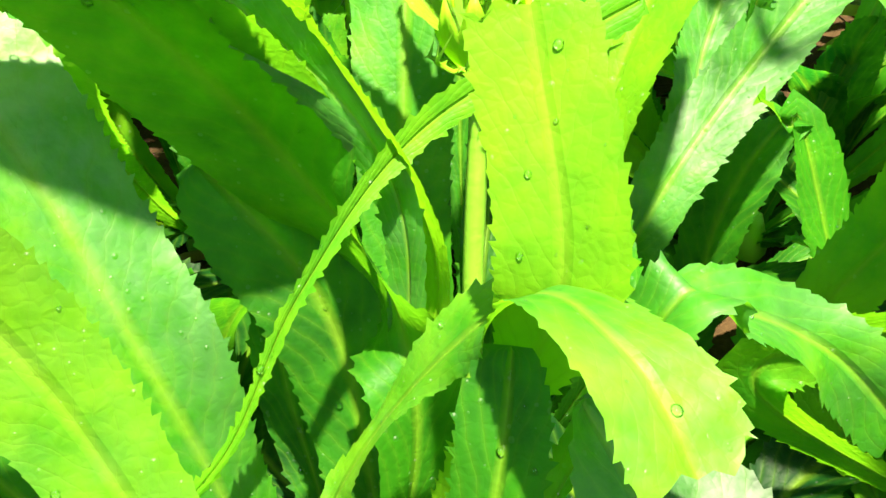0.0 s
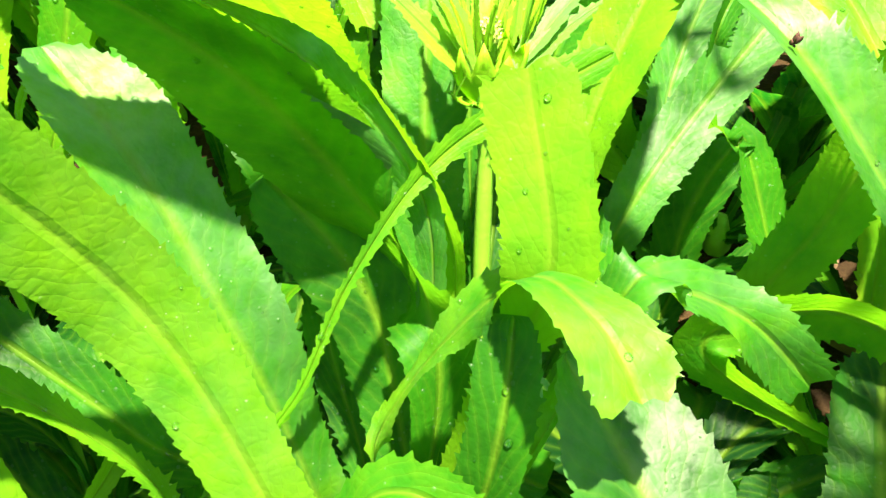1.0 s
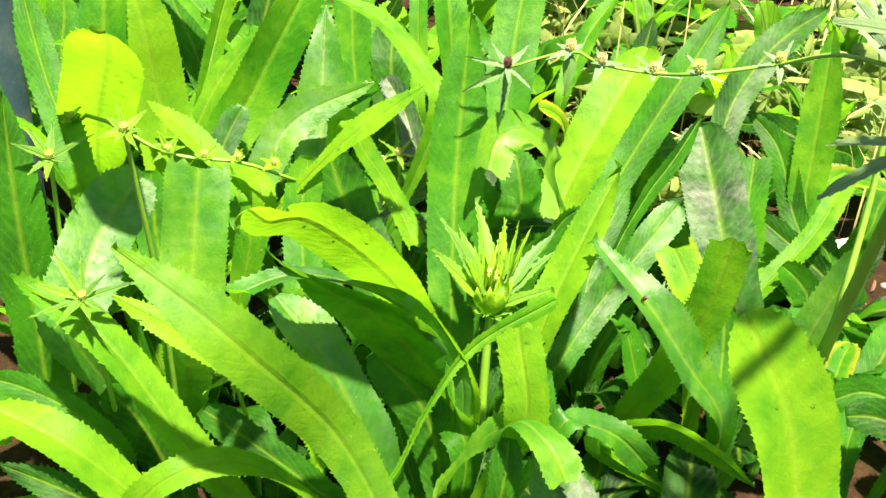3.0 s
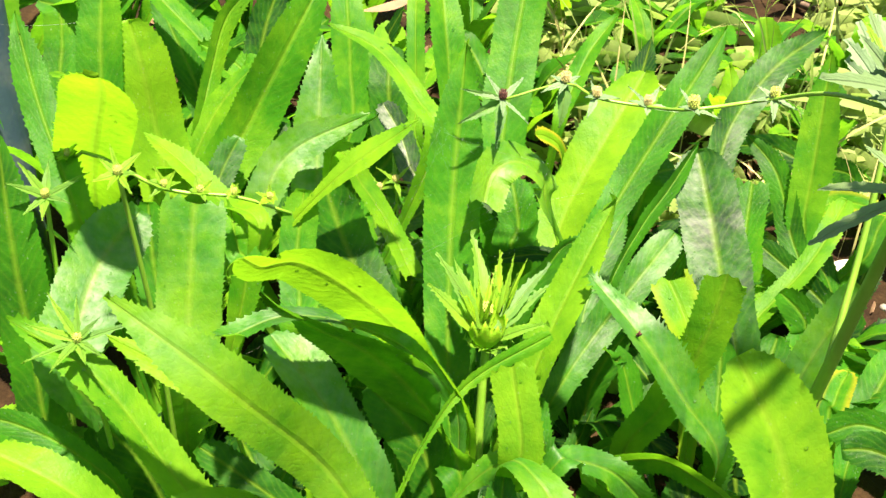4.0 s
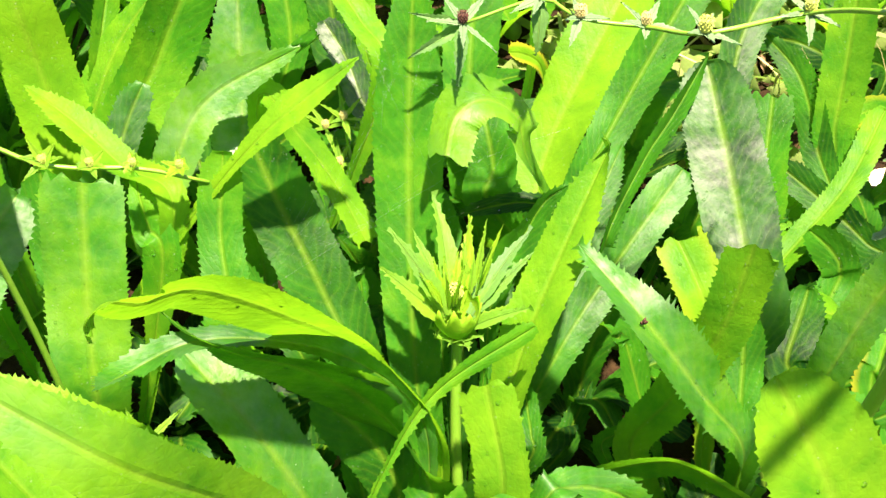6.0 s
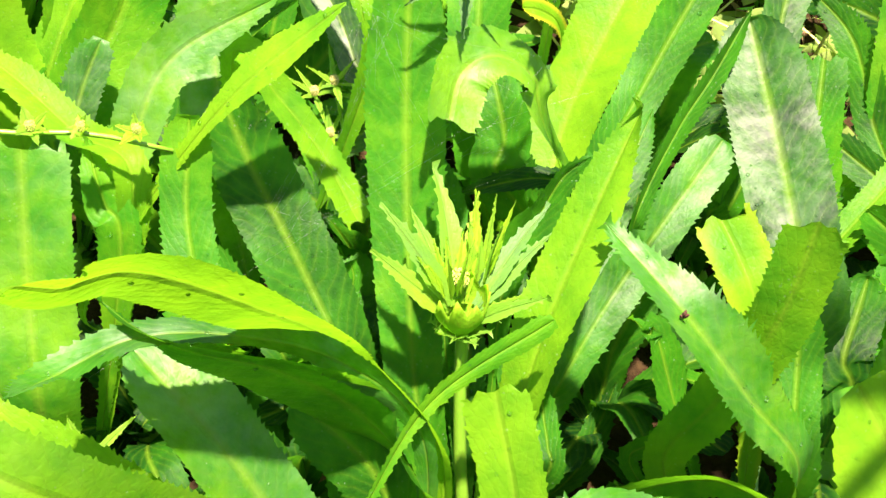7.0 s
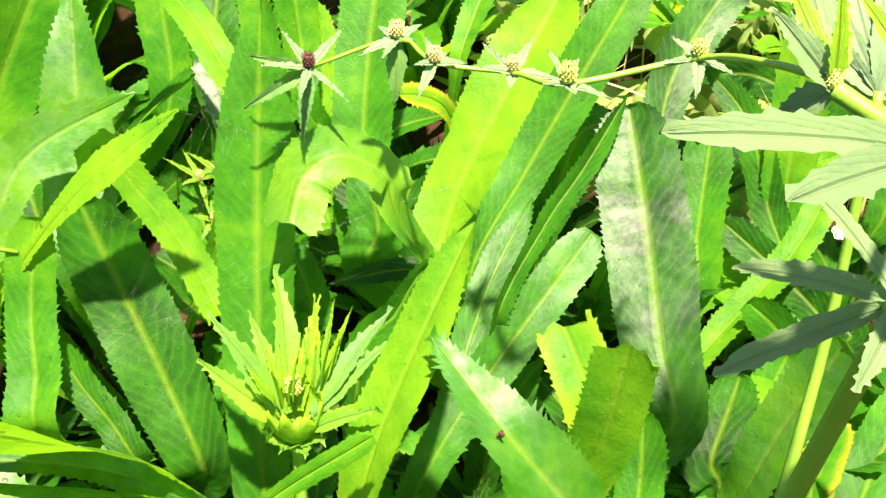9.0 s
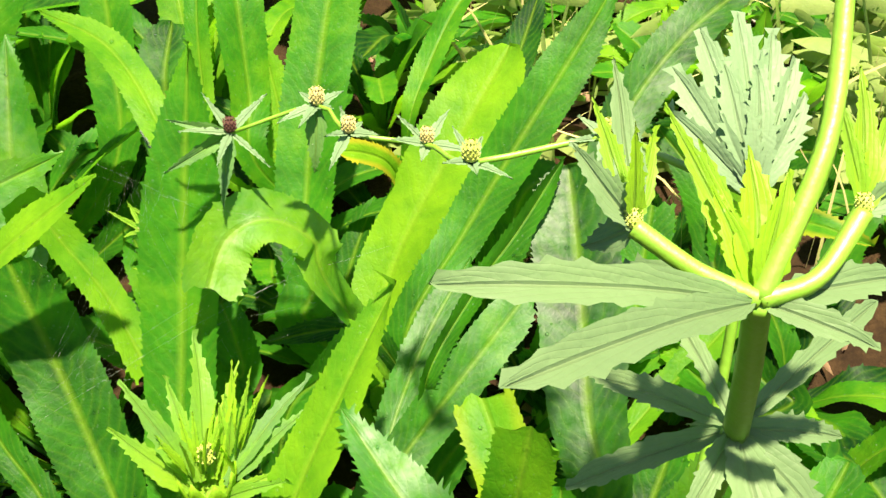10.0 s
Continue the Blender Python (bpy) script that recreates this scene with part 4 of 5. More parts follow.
# long toothed outer bracts
for end, width, up, tint in (
    ((-0.040, 0.388, 0.222), 0.0125, (0.3, -0.5, 0.6), 0.55), ((-0.033, 0.403, 0.241), 0.0115, (0.5, -0.6, 0.4), 0.30), ((-0.004, 0.444, 0.236), 0.0130, (0.4, -0.7, 0.4), 0.35),
    ((0.059, 0.426, 0.216), 0.0110, (-0.5, -0.6, 0.6), 0.05), ((0.059, 0.413, 0.207), 0.0085, (-0.4, -0.6, 0.6), 0.15), ((0.050, 0.368, 0.200), 0.0075, (-0.5, -0.5, 0.7), 0.55),
    ((0.046, 0.385, 0.190), 0.0055, (-0.4, -0.6, 0.6), 0.7), ((-0.018, 0.425, 0.222), 0.0090, (0.3, -0.8, 0.4), 0.6), ((0.020, 0.432, 0.224), 0.0080, (-0.2, -0.8, 0.4), 0.8),
):
    rim = Vector(cup).lerp(Vector(end), 0.16)
    bract(head, rim, end, width * 1.2, up, tint + 0.1, 1.1, 0.05)
# the smooth cup that broad bracts make together, its rim cut into uneven teeth, and the toothed collar under it
def cup_mesh(base, radius, height, teeth):
    n, rows, verts = teeth * 4, 9, []
    peaks = rng.uniform(0.35, 1.0, teeth)
    for side in (1.0, 0.94):
        for i in range(rows):
            s = i / (rows - 1)
            for k in range(n):
                w = 6.283 * k / n
                point = (1.0 - abs((k % 4) - 2) / 2.0) * peaks[k // 4] * 0.95 + 0.12 * math.sin(3 * w)
                grow = 1.0 + 0.04 * math.sin(teeth / 2 * w) * s
                r = (0.0035 + (radius - 0.0035) * math.sin(1.45 * s) ** 0.8) * grow * side * (1.0 + 0.10 * point * s**6)
                verts.append((base[0] + r * math.cos(w), base[1] + r * math.sin(w) + 0.005 * s, base[2] - 0.003 + height * s + height * point * s**5))
    faces = [(o + i * n + k, o + i * n + (k + 1) % n, o + (i + 1) * n + (k + 1) % n, o + (i + 1) * n + k) for o in (0, rows * n) for i in range(rows - 1) for k in range(n)]
    top = (rows - 1) * n
    faces += [(top + k, top + (k + 1) % n, rows * n + top + (k + 1) % n, rows * n + top + k) for k in range(n)]
    uvs = [(0.12 + 0.25 * (k % 4) / 4, 2.4 * i / rows) for _ in range(2) for i in range(rows) for k in range(n)]
    return verts, faces, uvs


v, f, uv = cup_mesh(cup, 0.0150, 0.015, 9)
mesh_object("flower_cup", v, f, BRACT, head, "smooth lime-green cup of fused bracts", np.array(uv)).color = (1.0, 0.0, 0.05, 1.0)
for k in range(9):
    w = 6.283 * k / 9 - 1.2
    d = Vector((math.cos(w), math.sin(w), 0))
    bract(head, Vector(cup) - Vector((0, 0, 0.004)), Vector(cup) + d * 0.017 + Vector((0, 0, rng.uniform(0.0, 0.007))), 0.011, Vector((0, 0, 1)), 0.6, 1.6, -0.05)
# the young inner points, in two tufts
for k in range(11):
    w = 6.283 * k / 11
    d = Vector((math.cos(w), math.sin(w), 0)) * rng.uniform(0.006, 0.014)
    bract(head, Vector(cup) + d * 0.6 + Vector((-0.004, 0.008, 0.018)), Vector(cup) + d * rng.uniform(1.3, 1.9) + Vector((-0.004, 0.014, rng.uniform(0.034, 0.050))), rng.uniform(0.0035, 0.0055), -d + Vector((0, -0.01, 0.01)), rng.uniform(0.8, 1.1), 0.6, 0.04)
for k in range(8):
    w = 6.283 * k / 8 + 0.3
    d = Vector((math.cos(w), math.sin(w), 0)) * rng.uniform(0.005, 0.012)
    bract(head, Vector(cup) + d * 0.5 + Vector((0.012, 0.020, 0.016)), Vector(cup) + d * rng.uniform(1.2, 1.8) + Vector((0.018, 0.034, rng.uniform(0.038, 0.056))), rng.uniform(0.004, 0.0065), -d + Vector((0, -0.01, 0.01)), rng.uniform(0.5, 1.0), 0.8, 0.04)
flower_bud(head, (0.006, 0.386, 0.196), (0.0, 0.3, 1.0), 0.010, BUD_GREEN, "young green flower bud")

# the tall stalk that comes close at the end, with the long side branch of buds
tall = stalk_thing(0.199, 0.262, "tall green flower stalk with pale toothed leaf whorls")
stem(tall, [(0.199, 0.262, ground_height(0.199, 0.262) - 0.006), (0.199, 0.256, 0.160), (0.203, 0.236, 0.28), (0.206, 0.213, 0.387)], (0.0048, 0.0042, 0.0036))
stem(tall, [(0.206, 0.213, 0.387), (0.203, 0.205, 0.416), (0.199, 0.197, 0.445)], (0.0036, 0.0034, 0.0032))
low, high = (0.206, 0.214, 0.387), (0.199, 0.197, 0.445)
# spreading toothed leaves of the lower whorl
for end, width, tint in (((0.174, 0.256, 0.369), 0.0085, 0.50), ((0.164, 0.231, 0.347), 0.0078, 0.40), ((0.195, 0.255, 0.397), 0.0055, 0.50), ((0.188, 0.192, 0.376), 0.0070, 0.60), ((0.261, 0.261, 0.389), 0.0065, 0.30), ((0.239, 0.220, 0.375), 0.0080, 0.40), ((0.208, 0.180, 0.372), 0.0120, 0.50), ((0.226, 0.193, 0.370), 0.0110, 0.30), ((0.202, 0.240, 0.362), 0.0090, 0.50)):
    bract(tall, low, end, width, (0, -0.5, 1), tint, 1.1, 0.06, "point", SILVER)
# long pale leaves of the upper whorl
for end, width, tint in (((0.127, 0.186, 0.463), 0.0088, 0.30), ((0.138, 0.144, 0.474), 0.0085, 0.40), ((0.170, 0.218, 0.440), 0.0080, 0.30), ((0.238, 0.207, 0.442), 0.0080, 0.30), ((0.223, 0.186, 0.439), 0.0070, 0.40)):
    bract(tall, high, end, width, (0, -0.6, 1), tint, 1.1, 0.05, "point", SILVER)
# upright yellow-green bracts in the fork
for end, width, tint in (((0.185, 0.241, 0.471), 0.0075, 0.80), ((0.202, 0.226, 0.467), 0.0120, 0.95), ((0.207, 0.214, 0.468), 0.0090, 0.90), ((0.191, 0.216, 0.463), 0.0080, 0.85), ((0.194, 0.240, 0.461), 0.0070, 0.60)):
    bract(tall, high, end, width, (0, -1, 0.5), tint + 0.1, 0.7, 0.04)
# forked branches, each with a small tuft of bracts
forks = (
    ([high, (0.186, 0.202, 0.450), (0.173, 0.210, 0.457)], (((0.167, 0.238, 0.475), 0.0060, 0.75), ((0.174, 0.252, 0.478), 0.0080, 0.35), ((0.181, 0.232, 0.470), 0.0050, 0.90), ((0.160, 0.223, 0.472), 0.0080, 0.30), ((0.163, 0.217, 0.447), 0.0080, 0.30), ((0.173, 0.217, 0.480), 0.0045, 0.95))),
    ([high, (0.212, 0.199, 0.449), (0.224, 0.210, 0.458)], (((0.228, 0.236, 0.481), 0.0070, 0.90), ((0.235, 0.231, 0.474), 0.0080, 0.85), ((0.220, 0.229, 0.480), 0.0050, 0.80), ((0.240, 0.217, 0.464), 0.0080, 0.40))),
)
for way, tuft in forks:
    stem(tall, way, (0.0026, 0.0022, 0.0024), "branch")
    flower_bud(tall, way[-1], (0, 0.4, 1), 0.0045, BUD_GREEN, "young yellow-green flower bud")
    for end, width, tint in tuft:
        bract(tall, way[-1], end, width, (0, -0.8, 0.6), tint + 0.1, 0.8, 0.04, mat=SILVER if tint < 0.5 else None)
stem(tall, [high, (0.212, 0.212, 0.465), (0.219, 0.225, 0.478), (0.225, 0.247, 0.501)], (0.0026, 0.0025, 0.0022), "branch")
# deeply toothed leaf tuft behind it, pale with wet glare put into its colour
for end, width in (((0.240, 0.366, 0.438), 0.0120), ((0.251, 0.359, 0.434), 0.0110), ((0.225, 0.358, 0.436), 0.0120), ((0.212, 0.343, 0.429), 0.0100), ((0.209, 0.331, 0.420), 0.0080), ((0.258, 0.336, 0.420), 0.0090), ((0.256, 0.347, 0.428), 0.0090), ((0.229, 0.341, 0.431), 0.0110), ((0.241, 0.338, 0.429), 0.0100)):
    bract(tall, (0.236, 0.310, 0.396), end, width, (0, -1, 0.3), 0.3, 1.8, 0.06, "point", GLARE_BRACT)
stem(tall, [(0.202, 0.245, 0.225), (0.226, 0.285, 0.310), (0.236, 0.310, 0.398)], (0.0028, 0.0022, 0.0018), "side_branch")

nodes = [(0.212, 0.345, 0.392), (0.204, 0.413, 0.361), (0.145, 0.409, 0.354), (0.126, 0.455, 0.337), (0.088, 0.464, 0.340), (0.070, 0.498, 0.338), (0.022, 0.502, 0.322)]
stem(tall, [(0.236, 0.310, 0.396), *nodes], (0.0016, 0.0014, 0.0010), "side_branch")
for k, (mat, label, size) in enumerate((
    (BUD_GREEN, "yellow-green flower bud", 0.008), (BUD_GREEN, "pale green flower bud", 0.0095), (BUD_TAN, "tan flower bud", 0.008),
    (BUD_TAN, "olive flower bud", 0.008), (BUD_TAN, "tan flower bud", 0.009), (BUD_BROWN, "dried brown flower bud", 0.008),
)):
    n = Vector(nodes[k + 1])
    flower_bud(tall, n + Vector((0, 0, 0.001)), (0.05, 0.1, 1), size, mat, label)
    flower_star(tall, n, (0.1 * (k % 2), -0.5, 1), 0.020 if k < 5 else 0.028, 5, 40 + k, 0.3, 0.1, 0.0058, GLARE_BRACT)
bract(tall, nodes[5], (0.066, 0.484, 0.306), 0.011, (0, -1, 0.4), 0.1, 1.0)
bract(tall, nodes[6], (0.016, 0.480, 0.290), 0.009, (0, -1, 0.4), 0.1, 0.7)
bract(tall, nodes[6], (-0.014, 0.490, 0.306), 0.008, (0, -1, 0.4), 0.1, 0.7)
bract(tall, nodes[6], (-0.012, 0.505, 0.330), 0.006, (0, -1, 0.6), 0.1, 0.7)

# the flowering runner over the clumps beside the post
runner = stalk_thing(-0.31, 0.43, "thin flowering runner with starry pale bracts and tan buds")
stem(runner, [(-0.31, 0.43, ground_height(-0.31, 0.43) - 0.006), (-0.312, 0.44, 0.15), (-0.306, 0.453, 0.292), (-0.238, 0.452, 0.267), (-0.186, 0.456, 0.259), (-0.145, 0.464, 0.240)], (0.0026, 0.002, 0.0016, 0.0013))
for k, (p, reach, mat) in enumerate((((-0.306, 0.450, 0.296), 0.022, BUD_TAN), ((-0.238, 0.449, 0.271), 0.024, BUD_TAN), ((-0.212, 0.452, 0.265), 0.020, BUD_TAN), ((-0.186, 0.452, 0.263), 0.022, BUD_TAN), ((-0.160, 0.458, 0.256), 0.020, BUD_TAN))):
    flower_star(runner, p, (0.3 * (k % 3 - 1), -0.5, 1), reach * 0.62, 6, 60 + k, 0.8, 0.35, 0.0085)
    flower_bud(runner, p, (0, 0, 1), 0.0058, BUD_GREEN, "yellow-green flower bud")

for x, y, p, reach, n, label, tint in (
    (-0.330, 0.405, (-0.310, 0.401, 0.287), 0.030, 8, "slim stalk with a white-green star of narrow bracts", 0.15),
    (-0.270, 0.335, (-0.268, 0.292, 0.240), 0.036, 9, "short stalk with pale spiny star-shaped bracts", 0.35),
    (-0.235, 0.375, (-0.241, 0.340, 0.335), 0.020, 7, "short stalk with spreading green bracts under a bud", 0.6),
    (-0.170, 0.330, (-0.181, 0.317, 0.160), 0.030, 6, "low stalk with narrow bracts and a dried brown bud", 0.5),
):
    one = stalk_thing(x, y, label)
    stem(one, [(x, y, ground_height(x, y) - 0.006), ((x + p[0]) / 2 + 0.004, (y + p[1]) / 2, p[2] * 0.55), p], (0.0024, 0.002, 0.0016))
    flower_star(one, p, (0.05, -0.6, 1), reach, n, int(1000 * (x + 1)), tint + 0.2, 0.3, 0.0066)
    flower_bud(one, p, (0, -0.2, 1), 0.007, BUD_BROWN if "brown" in label else BUD_GREEN, "dried brown bud" if "brown" in label else "yellow-green bud")
# a pale bud tuft far back in the bed
tuft = stalk_thing(-0.055, 0.615, "straw-coloured stalk with pale buds and thin bracts")
stem(tuft, [(-0.055, 0.615, ground_height(-0.055, 0.615) - 0.005), (-0.056, 0.61, 0.13), (-0.06, 0.60, 0.20)], (0.002, 0.0016, 0.0012))
for k, p in enumerate(((-0.06, 0.60, 0.20), (-0.075, 0.612, 0.186), (-0.045, 0.602, 0.186), (-0.066, 0.59, 0.165))):
    flower_star(tuft, p, (0, -0.4, 1), 0.026, 6, 90 + k, 0.8, 0.2, 0.005)
    flower_bud(tuft, p, (0, 0, 1), 0.007, BUD_TAN, "pale tan bud")


# ---------------------------------------------------------------- weeds, litter, post
def ribbon(base, tipp, width, bend, rng_, seg=6):
    """A thin grass blade or small leaf."""
    a, b = Vector(base), Vector(tipp)
    d = b - a
    side = d.cross(Vector((rng_.normal(), rng_.normal(), 0.3))).normalized()
    v, f = [], []
    for i in range(seg + 1):
        t = i / seg
        p = a + d * t + Vector(bend) * (t * t)
        w = width * (0.35 + 0.65 * math.sin(3.1416 * min(1, 0.15 + 0.85 * t))) * (1 if i < seg else 0.05)
        v += [p - side * w / 2, p + side.cross(d).normalized() * w * 0.12, p + side * w / 2]
        if i:
            k = 3 * (i - 1)
            f += [(k, k + 1, k + 4, k + 3), (k + 1, k + 2, k + 5, k + 4)]
    return v, f


def weed_patch():
    """Weeds thick near the bed and ragged at the rim; straw stems stand among them."""
    r = np.random.default_rng(11)
    green, straw = [], []
    for k in range(5200):
        x, y = r.uniform(0.08, 1.7), r.uniform(0.62, 2.6)
        rim = noise.noise((x * 1.7, y * 1.7, 8.0)) * 0.5
        if x < 0.12 + 0.35 * max(0.0, 0.85 - y) or (y < 0.8 and r.uniform() < 0.5) or math.hypot((x - 0.6) / 0.75, (y - 1.25) / 0.9) + rim > r.uniform(0.75, 1.25):
            continue
        z = ground_height(x, y)
        bare = noise.noise((x * 5.0, y * 5.0, 2.0)) > 0.25
        if r.uniform() < 0.36:
            h = r.uniform(0.05, 0.22)
            v = ribbon((x, y, z), (x + r.normal(0, 0.02), y + r.normal(0, 0.02), z + h), r.uniform(0.0016, 0.0045), (r.normal(0, 0.06), r.normal(0, 0.05), -0.02), r)
            (straw if r.uniform() < 0.5 else green).append(v)
        elif not bare:
            h = r.uniform(0.015, 0.085)
            for j in range(5):
                w = r.uniform(0, 6.283)
                ln = r.uniform(0.020, 0.080)
                p = (x + r.normal(0, 0.012), y + r.normal(0, 0.012), z + h * r.uniform(0.3, 1))
                green.append(ribbon(p, (p[0] + math.cos(w) * ln, p[1] + math.sin(w) * ln, p[2] + r.uniform(-0.004, 0.014)), ln * r.uniform(0.2, 0.38), (0, 0, -0.006), r, 4))
            straw.append(ribbon((x, y, z), (x, y, z + h), 0.0018, (0, 0, 0), r, 2))
    for name, pieces, mat, label in (("weed_patch", green, WEED, "low yellow-green weeds and grass on bare soil"), ("dry_grass", straw, STRAW, "thin straw-coloured grass stems among weeds")):
        ob = mesh_object(name, *joined(pieces), mat)
        ob.color = (0.85, 0.0, 0.0, 1.0)
        tagged(ob, label, "weeds", "", "stuff")


weed_patch()


def litter():
    r = np.random.default_rng(21)
    pieces = []
    for k in range(420):
        x, y = r.uniform(-0.6, 1.0), r.uniform(0.1, 1.8)
        z = ground_height(x, y) + 0.005
        w, ln = r.uniform(0, 6.283), r.uniform(0.012, 0.05)
        pieces.append(ribbon((x, y, z), (x + math.cos(w) * ln, y + math.sin(w) * ln, z + r.uniform(0, 0.006)), ln * r.uniform(0.12, 0.5), (0, 0, r.uniform(-0.002, 0.008)), r, 5))
    tagged(mesh_object("leaf_litter", *joined(pieces), DRY), "curled brown dead leaves scattered on the soil", "leaf litter", "", "stuff")
    stones = []
    for k in range(160):
        x, y, s = r.uniform(0.2, 1.0), r.uniform(0.4, 1.6), r.uniform(0.003, 0.011)
        z = ground_height(x, y)
        bm = bmesh.new()
        bmesh.ops.create_icosphere(bm, subdivisions=1, radius=s)
        stones.append(([Vector((x, y, z + s * 0.3)) + Vector((q.co.x * r.uniform(0.8, 1.3), q.co.y, q.co.z * 0.7)) for q in bm.verts], [tuple(q.index for q in f.verts) for f in bm.faces]))
        bm.free()
    tagged(mesh_object("pebbles", *joined(stones), PEBBLE), "small grey pebbles on the soil", "pebbles", "", "stuff")


litter()


def dead_leaf(name, x, y, length, width, turn, mat, label, z=None):
    """A single fallen leaf, cupped, with its stalk."""
    z = ground_height(x, y) + 0.006 if z is None else z
    rows, cols, v = 14, 7, []
    for i in range(rows):
        t = i / (rows - 1)
        w = width * math.sin(3.1416 * (0.06 + 0.90 * t)) ** 0.8
        for j in range(cols):
            c = -1 + 2 * j / (cols - 1)
            a, b = (t - 0.5) * length, c * w / 2
            v.append((x + a * math.cos(turn) - b * math.sin(turn), y + a * math.sin(turn) + b * math.cos(turn), z + 0.22 * abs(b) + 0.16 * length * (t - 0.5) ** 2 * 2 + 0.004 * t))
    f = [(i * cols + j, i * cols + j + 1, (i + 1) * cols + j + 1, (i + 1) * cols + j) for i in range(rows - 1) for j in range(cols - 1)]
    return tagged(mesh_object(name, v, f, mat), label, "fallen leaf")


dead_leaf("fallen_leaf", 0.424, 0.645, 0.055, 0.028, 0.1, PALE, "pale cream fallen leaf lying on the soil", 0.075)
dead_leaf("fallen_leaf", 0.60, 0.95, 0.06, 0.024, 0.4, PALE, "bleached fallen leaf lying among weeds")
dead_leaf("dry_leaf", -0.064, 0.80, 0.07, 0.022, 0.7, DRY, "reddish-brown dried leaf caught between green leaves", 0.30)
for a, b, r0 in (((0.50, 1.30, 0), (0.72, 0.98, 0.03), 0.006), ((0.66, 1.15, 0), (0.78, 1.20, 0.012), 0.008), ((0.35, 1.45, 0), (0.62, 1.5, 0.02), 0.005)):
    za, zb = ground_height(a[0], a[1]) + 0.004, ground_height(b[0], b[1]) + 0.006 + b[2]
    m_ = ((a[0] + b[0]) / 2 + 0.01, (a[1] + b[1]) / 2, (za + zb) / 2 + 0.006)
    tagged(mesh_object("twig", *tube([(a[0], a[1], za), m_, (b[0], b[1], zb)], (r0, r0 * 0.8, r0 * 0.5), 7, 14, 0.1), TWIG), "brown dry twig lying on the soil among weeds", "twig", "twigs on the soil")


def post(x, y):
    z = ground_height(x, y)
    ob = new("garden_post")
    ob.matrix_basis = pose(x, y, z)
    bpy.context.view_layer.update()
    tagged(ob, "weathered blue-grey painted round post behind the plants", "post")
    mesh_object("shaft", *tube([(x, y, z - 0.05), (x, y, z + 0.4), (x, y, z + 0.74)], (0.024, 0.024, 0.024), 24, 12), PAINT, ob)
    mesh_object("cap", *tube([(x, y, z + 0.74), (x, y, z + 0.748), (x, y, z + 0.756)], (0.026, 0.027, 0.018), 24, 6), PAINT, ob, "rounded blue-grey cap")


post(-0.425, 0.640)


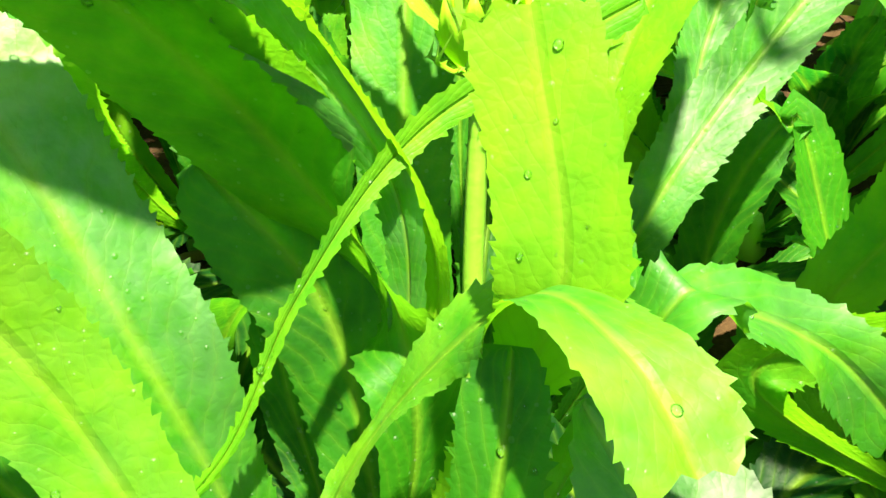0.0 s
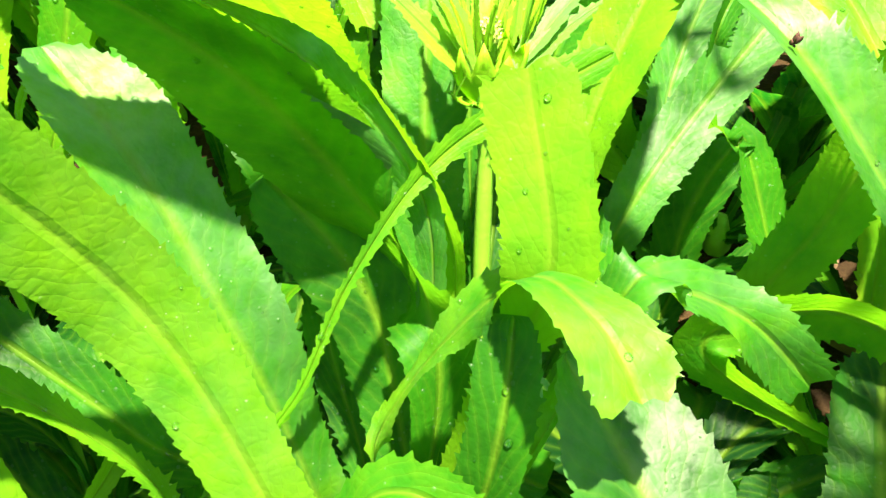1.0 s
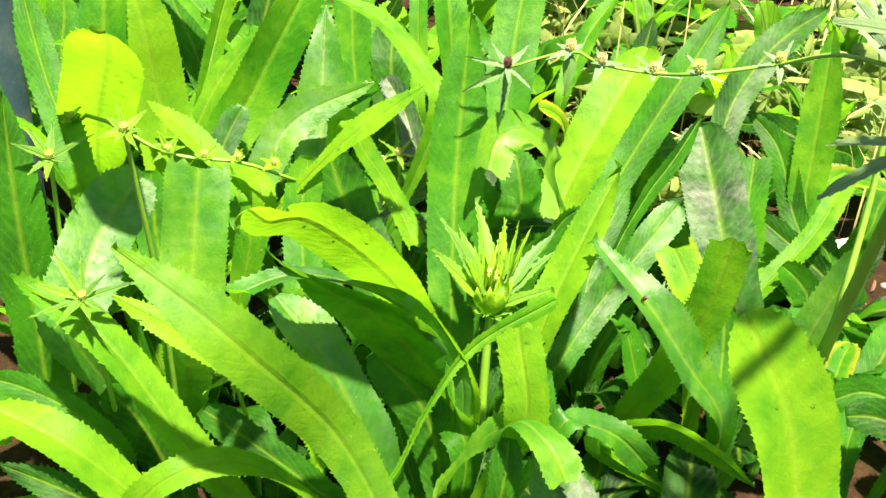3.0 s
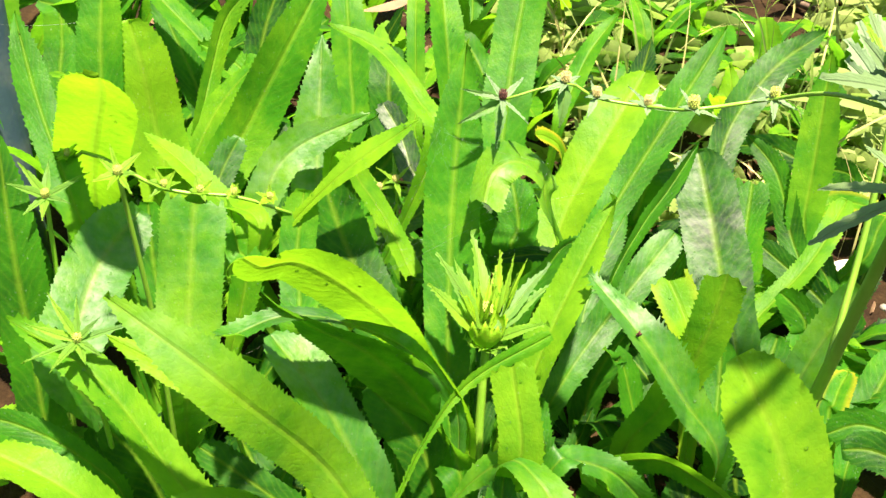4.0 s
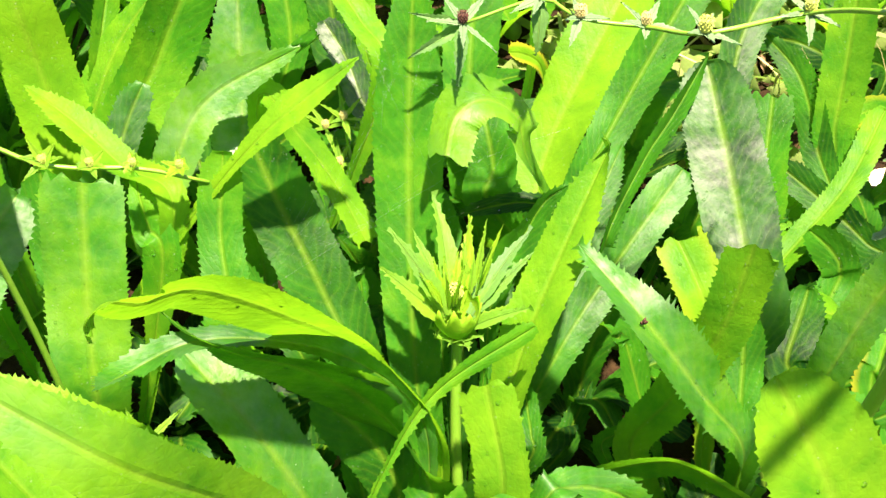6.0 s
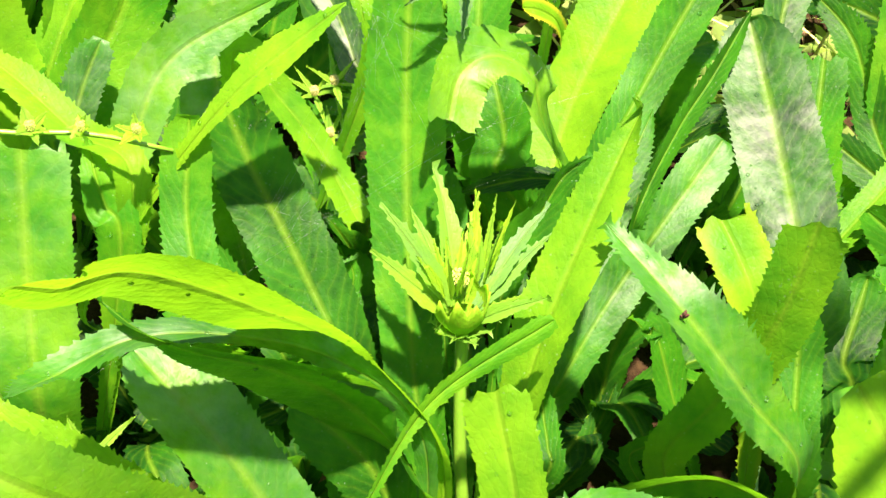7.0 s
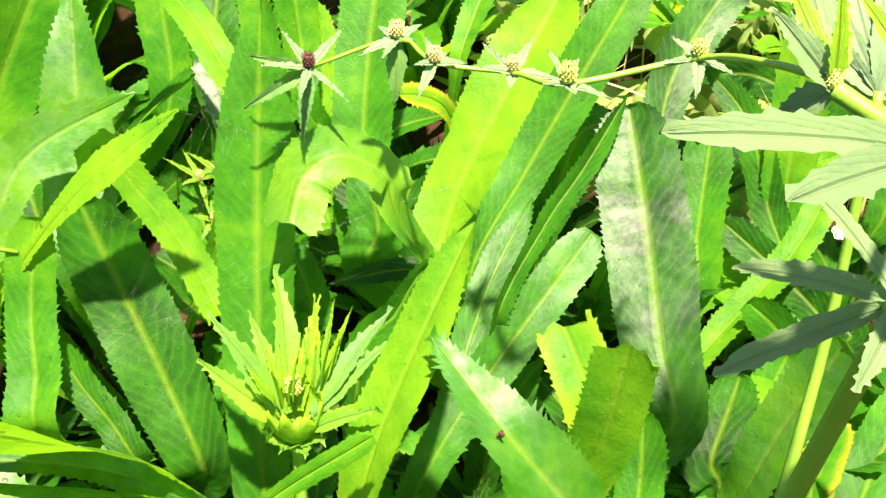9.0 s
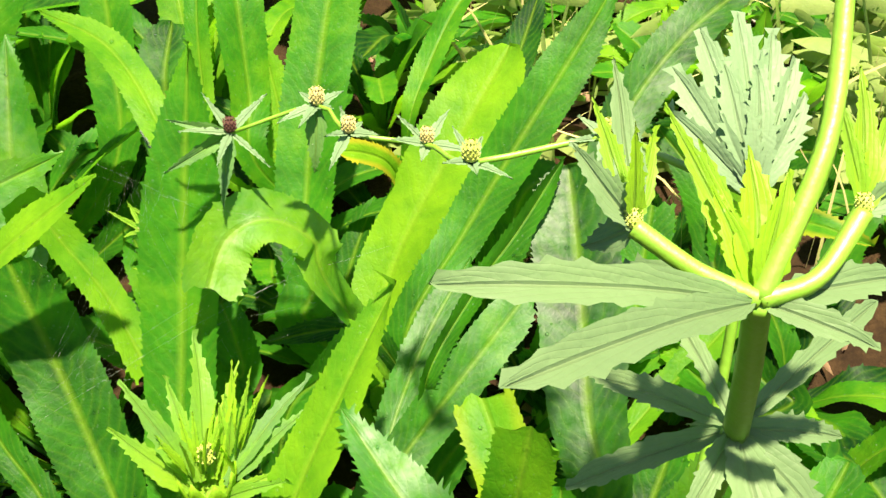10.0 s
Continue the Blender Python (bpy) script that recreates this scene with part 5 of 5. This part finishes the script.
# ---------------------------------------------------------------- water, silk and the red bud on a leaf
def water_drops():
    r = np.random.default_rng(31)
    bm = bmesh.new()
    bmesh.ops.create_icosphere(bm, subdivisions=2, radius=1.0)
    ball, faces = [v.co.copy() for v in bm.verts], [tuple(v.index for v in f.verts) for f in bm.faces]
    bm.free()
    pieces = []
    for verts, up, key in SURFACES[:111]:
        n = np.array(up, dtype=float)
        n /= np.linalg.norm(n)
        rows = len(verts) // 9
        for k in range(8 if key % 3 else 20):
            i, j = int(rows * r.uniform(0.35, 0.97)), int(r.integers(2, 8))
            p = verts[min(rows - 1, i) * 9 + j]
            p = p + (verts[min(rows - 1, i) * 9 + j - 1] - p) * r.uniform(0, 0.9)
            s = 0.0003 + 0.0011 * r.uniform() ** 3
            m = Vector(n).to_track_quat("Z", "Y").to_matrix()
            pieces.append(([Vector(p) + m @ Vector((q.x * s * 1.1, q.y * s * 1.1, (q.z * 0.6 + 0.25) * s)) for q in ball], faces))
    for p, s in (((-0.103, 0.319, 0.2115), 0.0022), ((-0.118, 0.322, 0.2165), 0.0014), ((0.020, 0.2845, 0.186), 0.0020)):
        pieces.append(([Vector(p) + Vector((q.x * s, q.y * s * 0.6, q.z * s)) for q in ball], faces))
    tagged(mesh_object("water_drops", *joined(pieces), WATER), "clear water drops beaded on the leaves", "water drops", "", "stuff")


water_drops()


def silk():
    r = np.random.default_rng(41)
    anchors = [(-0.075, 0.505, 0.215), (-0.045, 0.477, 0.175), (-0.005, 0.470, 0.20), (0.02, 0.455, 0.24), (0.005, 0.446, 0.26), (-0.04, 0.478, 0.31), (-0.02, 0.50, 0.30), (0.075, 0.52, 0.21), (0.05, 0.48, 0.27), (-0.09, 0.47, 0.19), (-0.11, 0.45, 0.17)]
    pieces = []
    for k in range(34):
        a, b = r.choice(len(anchors), 2, replace=False)
        p, q = Vector(anchors[a]) + Vector(r.normal(0, 0.008, 3)), Vector(anchors[b]) + Vector(r.normal(0, 0.008, 3))
        m = (p + q) / 2 + Vector((0, 0, -0.006 * r.uniform()))
        pieces.append(tube([tuple(p), tuple(m), tuple(q)], (0.000018, 0.000018), 3, 7))
    pieces.append(tube([(-0.25, 0.40, 0.10), (-0.12, 0.44, 0.165), (0.02, 0.47, 0.235), (0.10, 0.52, 0.23)], (0.000035, 0.000035), 3, 16))
    pieces.append(tube([(-0.42, 0.62, 0.34), (-0.36, 0.60, 0.345), (-0.288, 0.602, 0.352)], (0.0001, 0.0001), 3, 10))
    tagged(mesh_object("spider_web", *joined(pieces), SILK), "fine torn spider web strung between the leaves", "spider web", "", "stuff")


silk()

bits = []
for k in range(7):
    d = Vector(rng.normal(0, 0.0009, 3))
    bits.append(tube([tuple(Vector((0.108, 0.3325, 0.2135)) + d), tuple(Vector((0.109, 0.332, 0.215)) + d * 1.6), tuple(Vector((0.1095, 0.3315, 0.216)) + d * 2.4)], (0.0008, 0.001, 0.0002), 6, 6))
tagged(mesh_object("fallen_bud", *joined(bits), BUD_BROWN), "tiny reddish-brown dried bud lying on a leaf", "fallen bud")
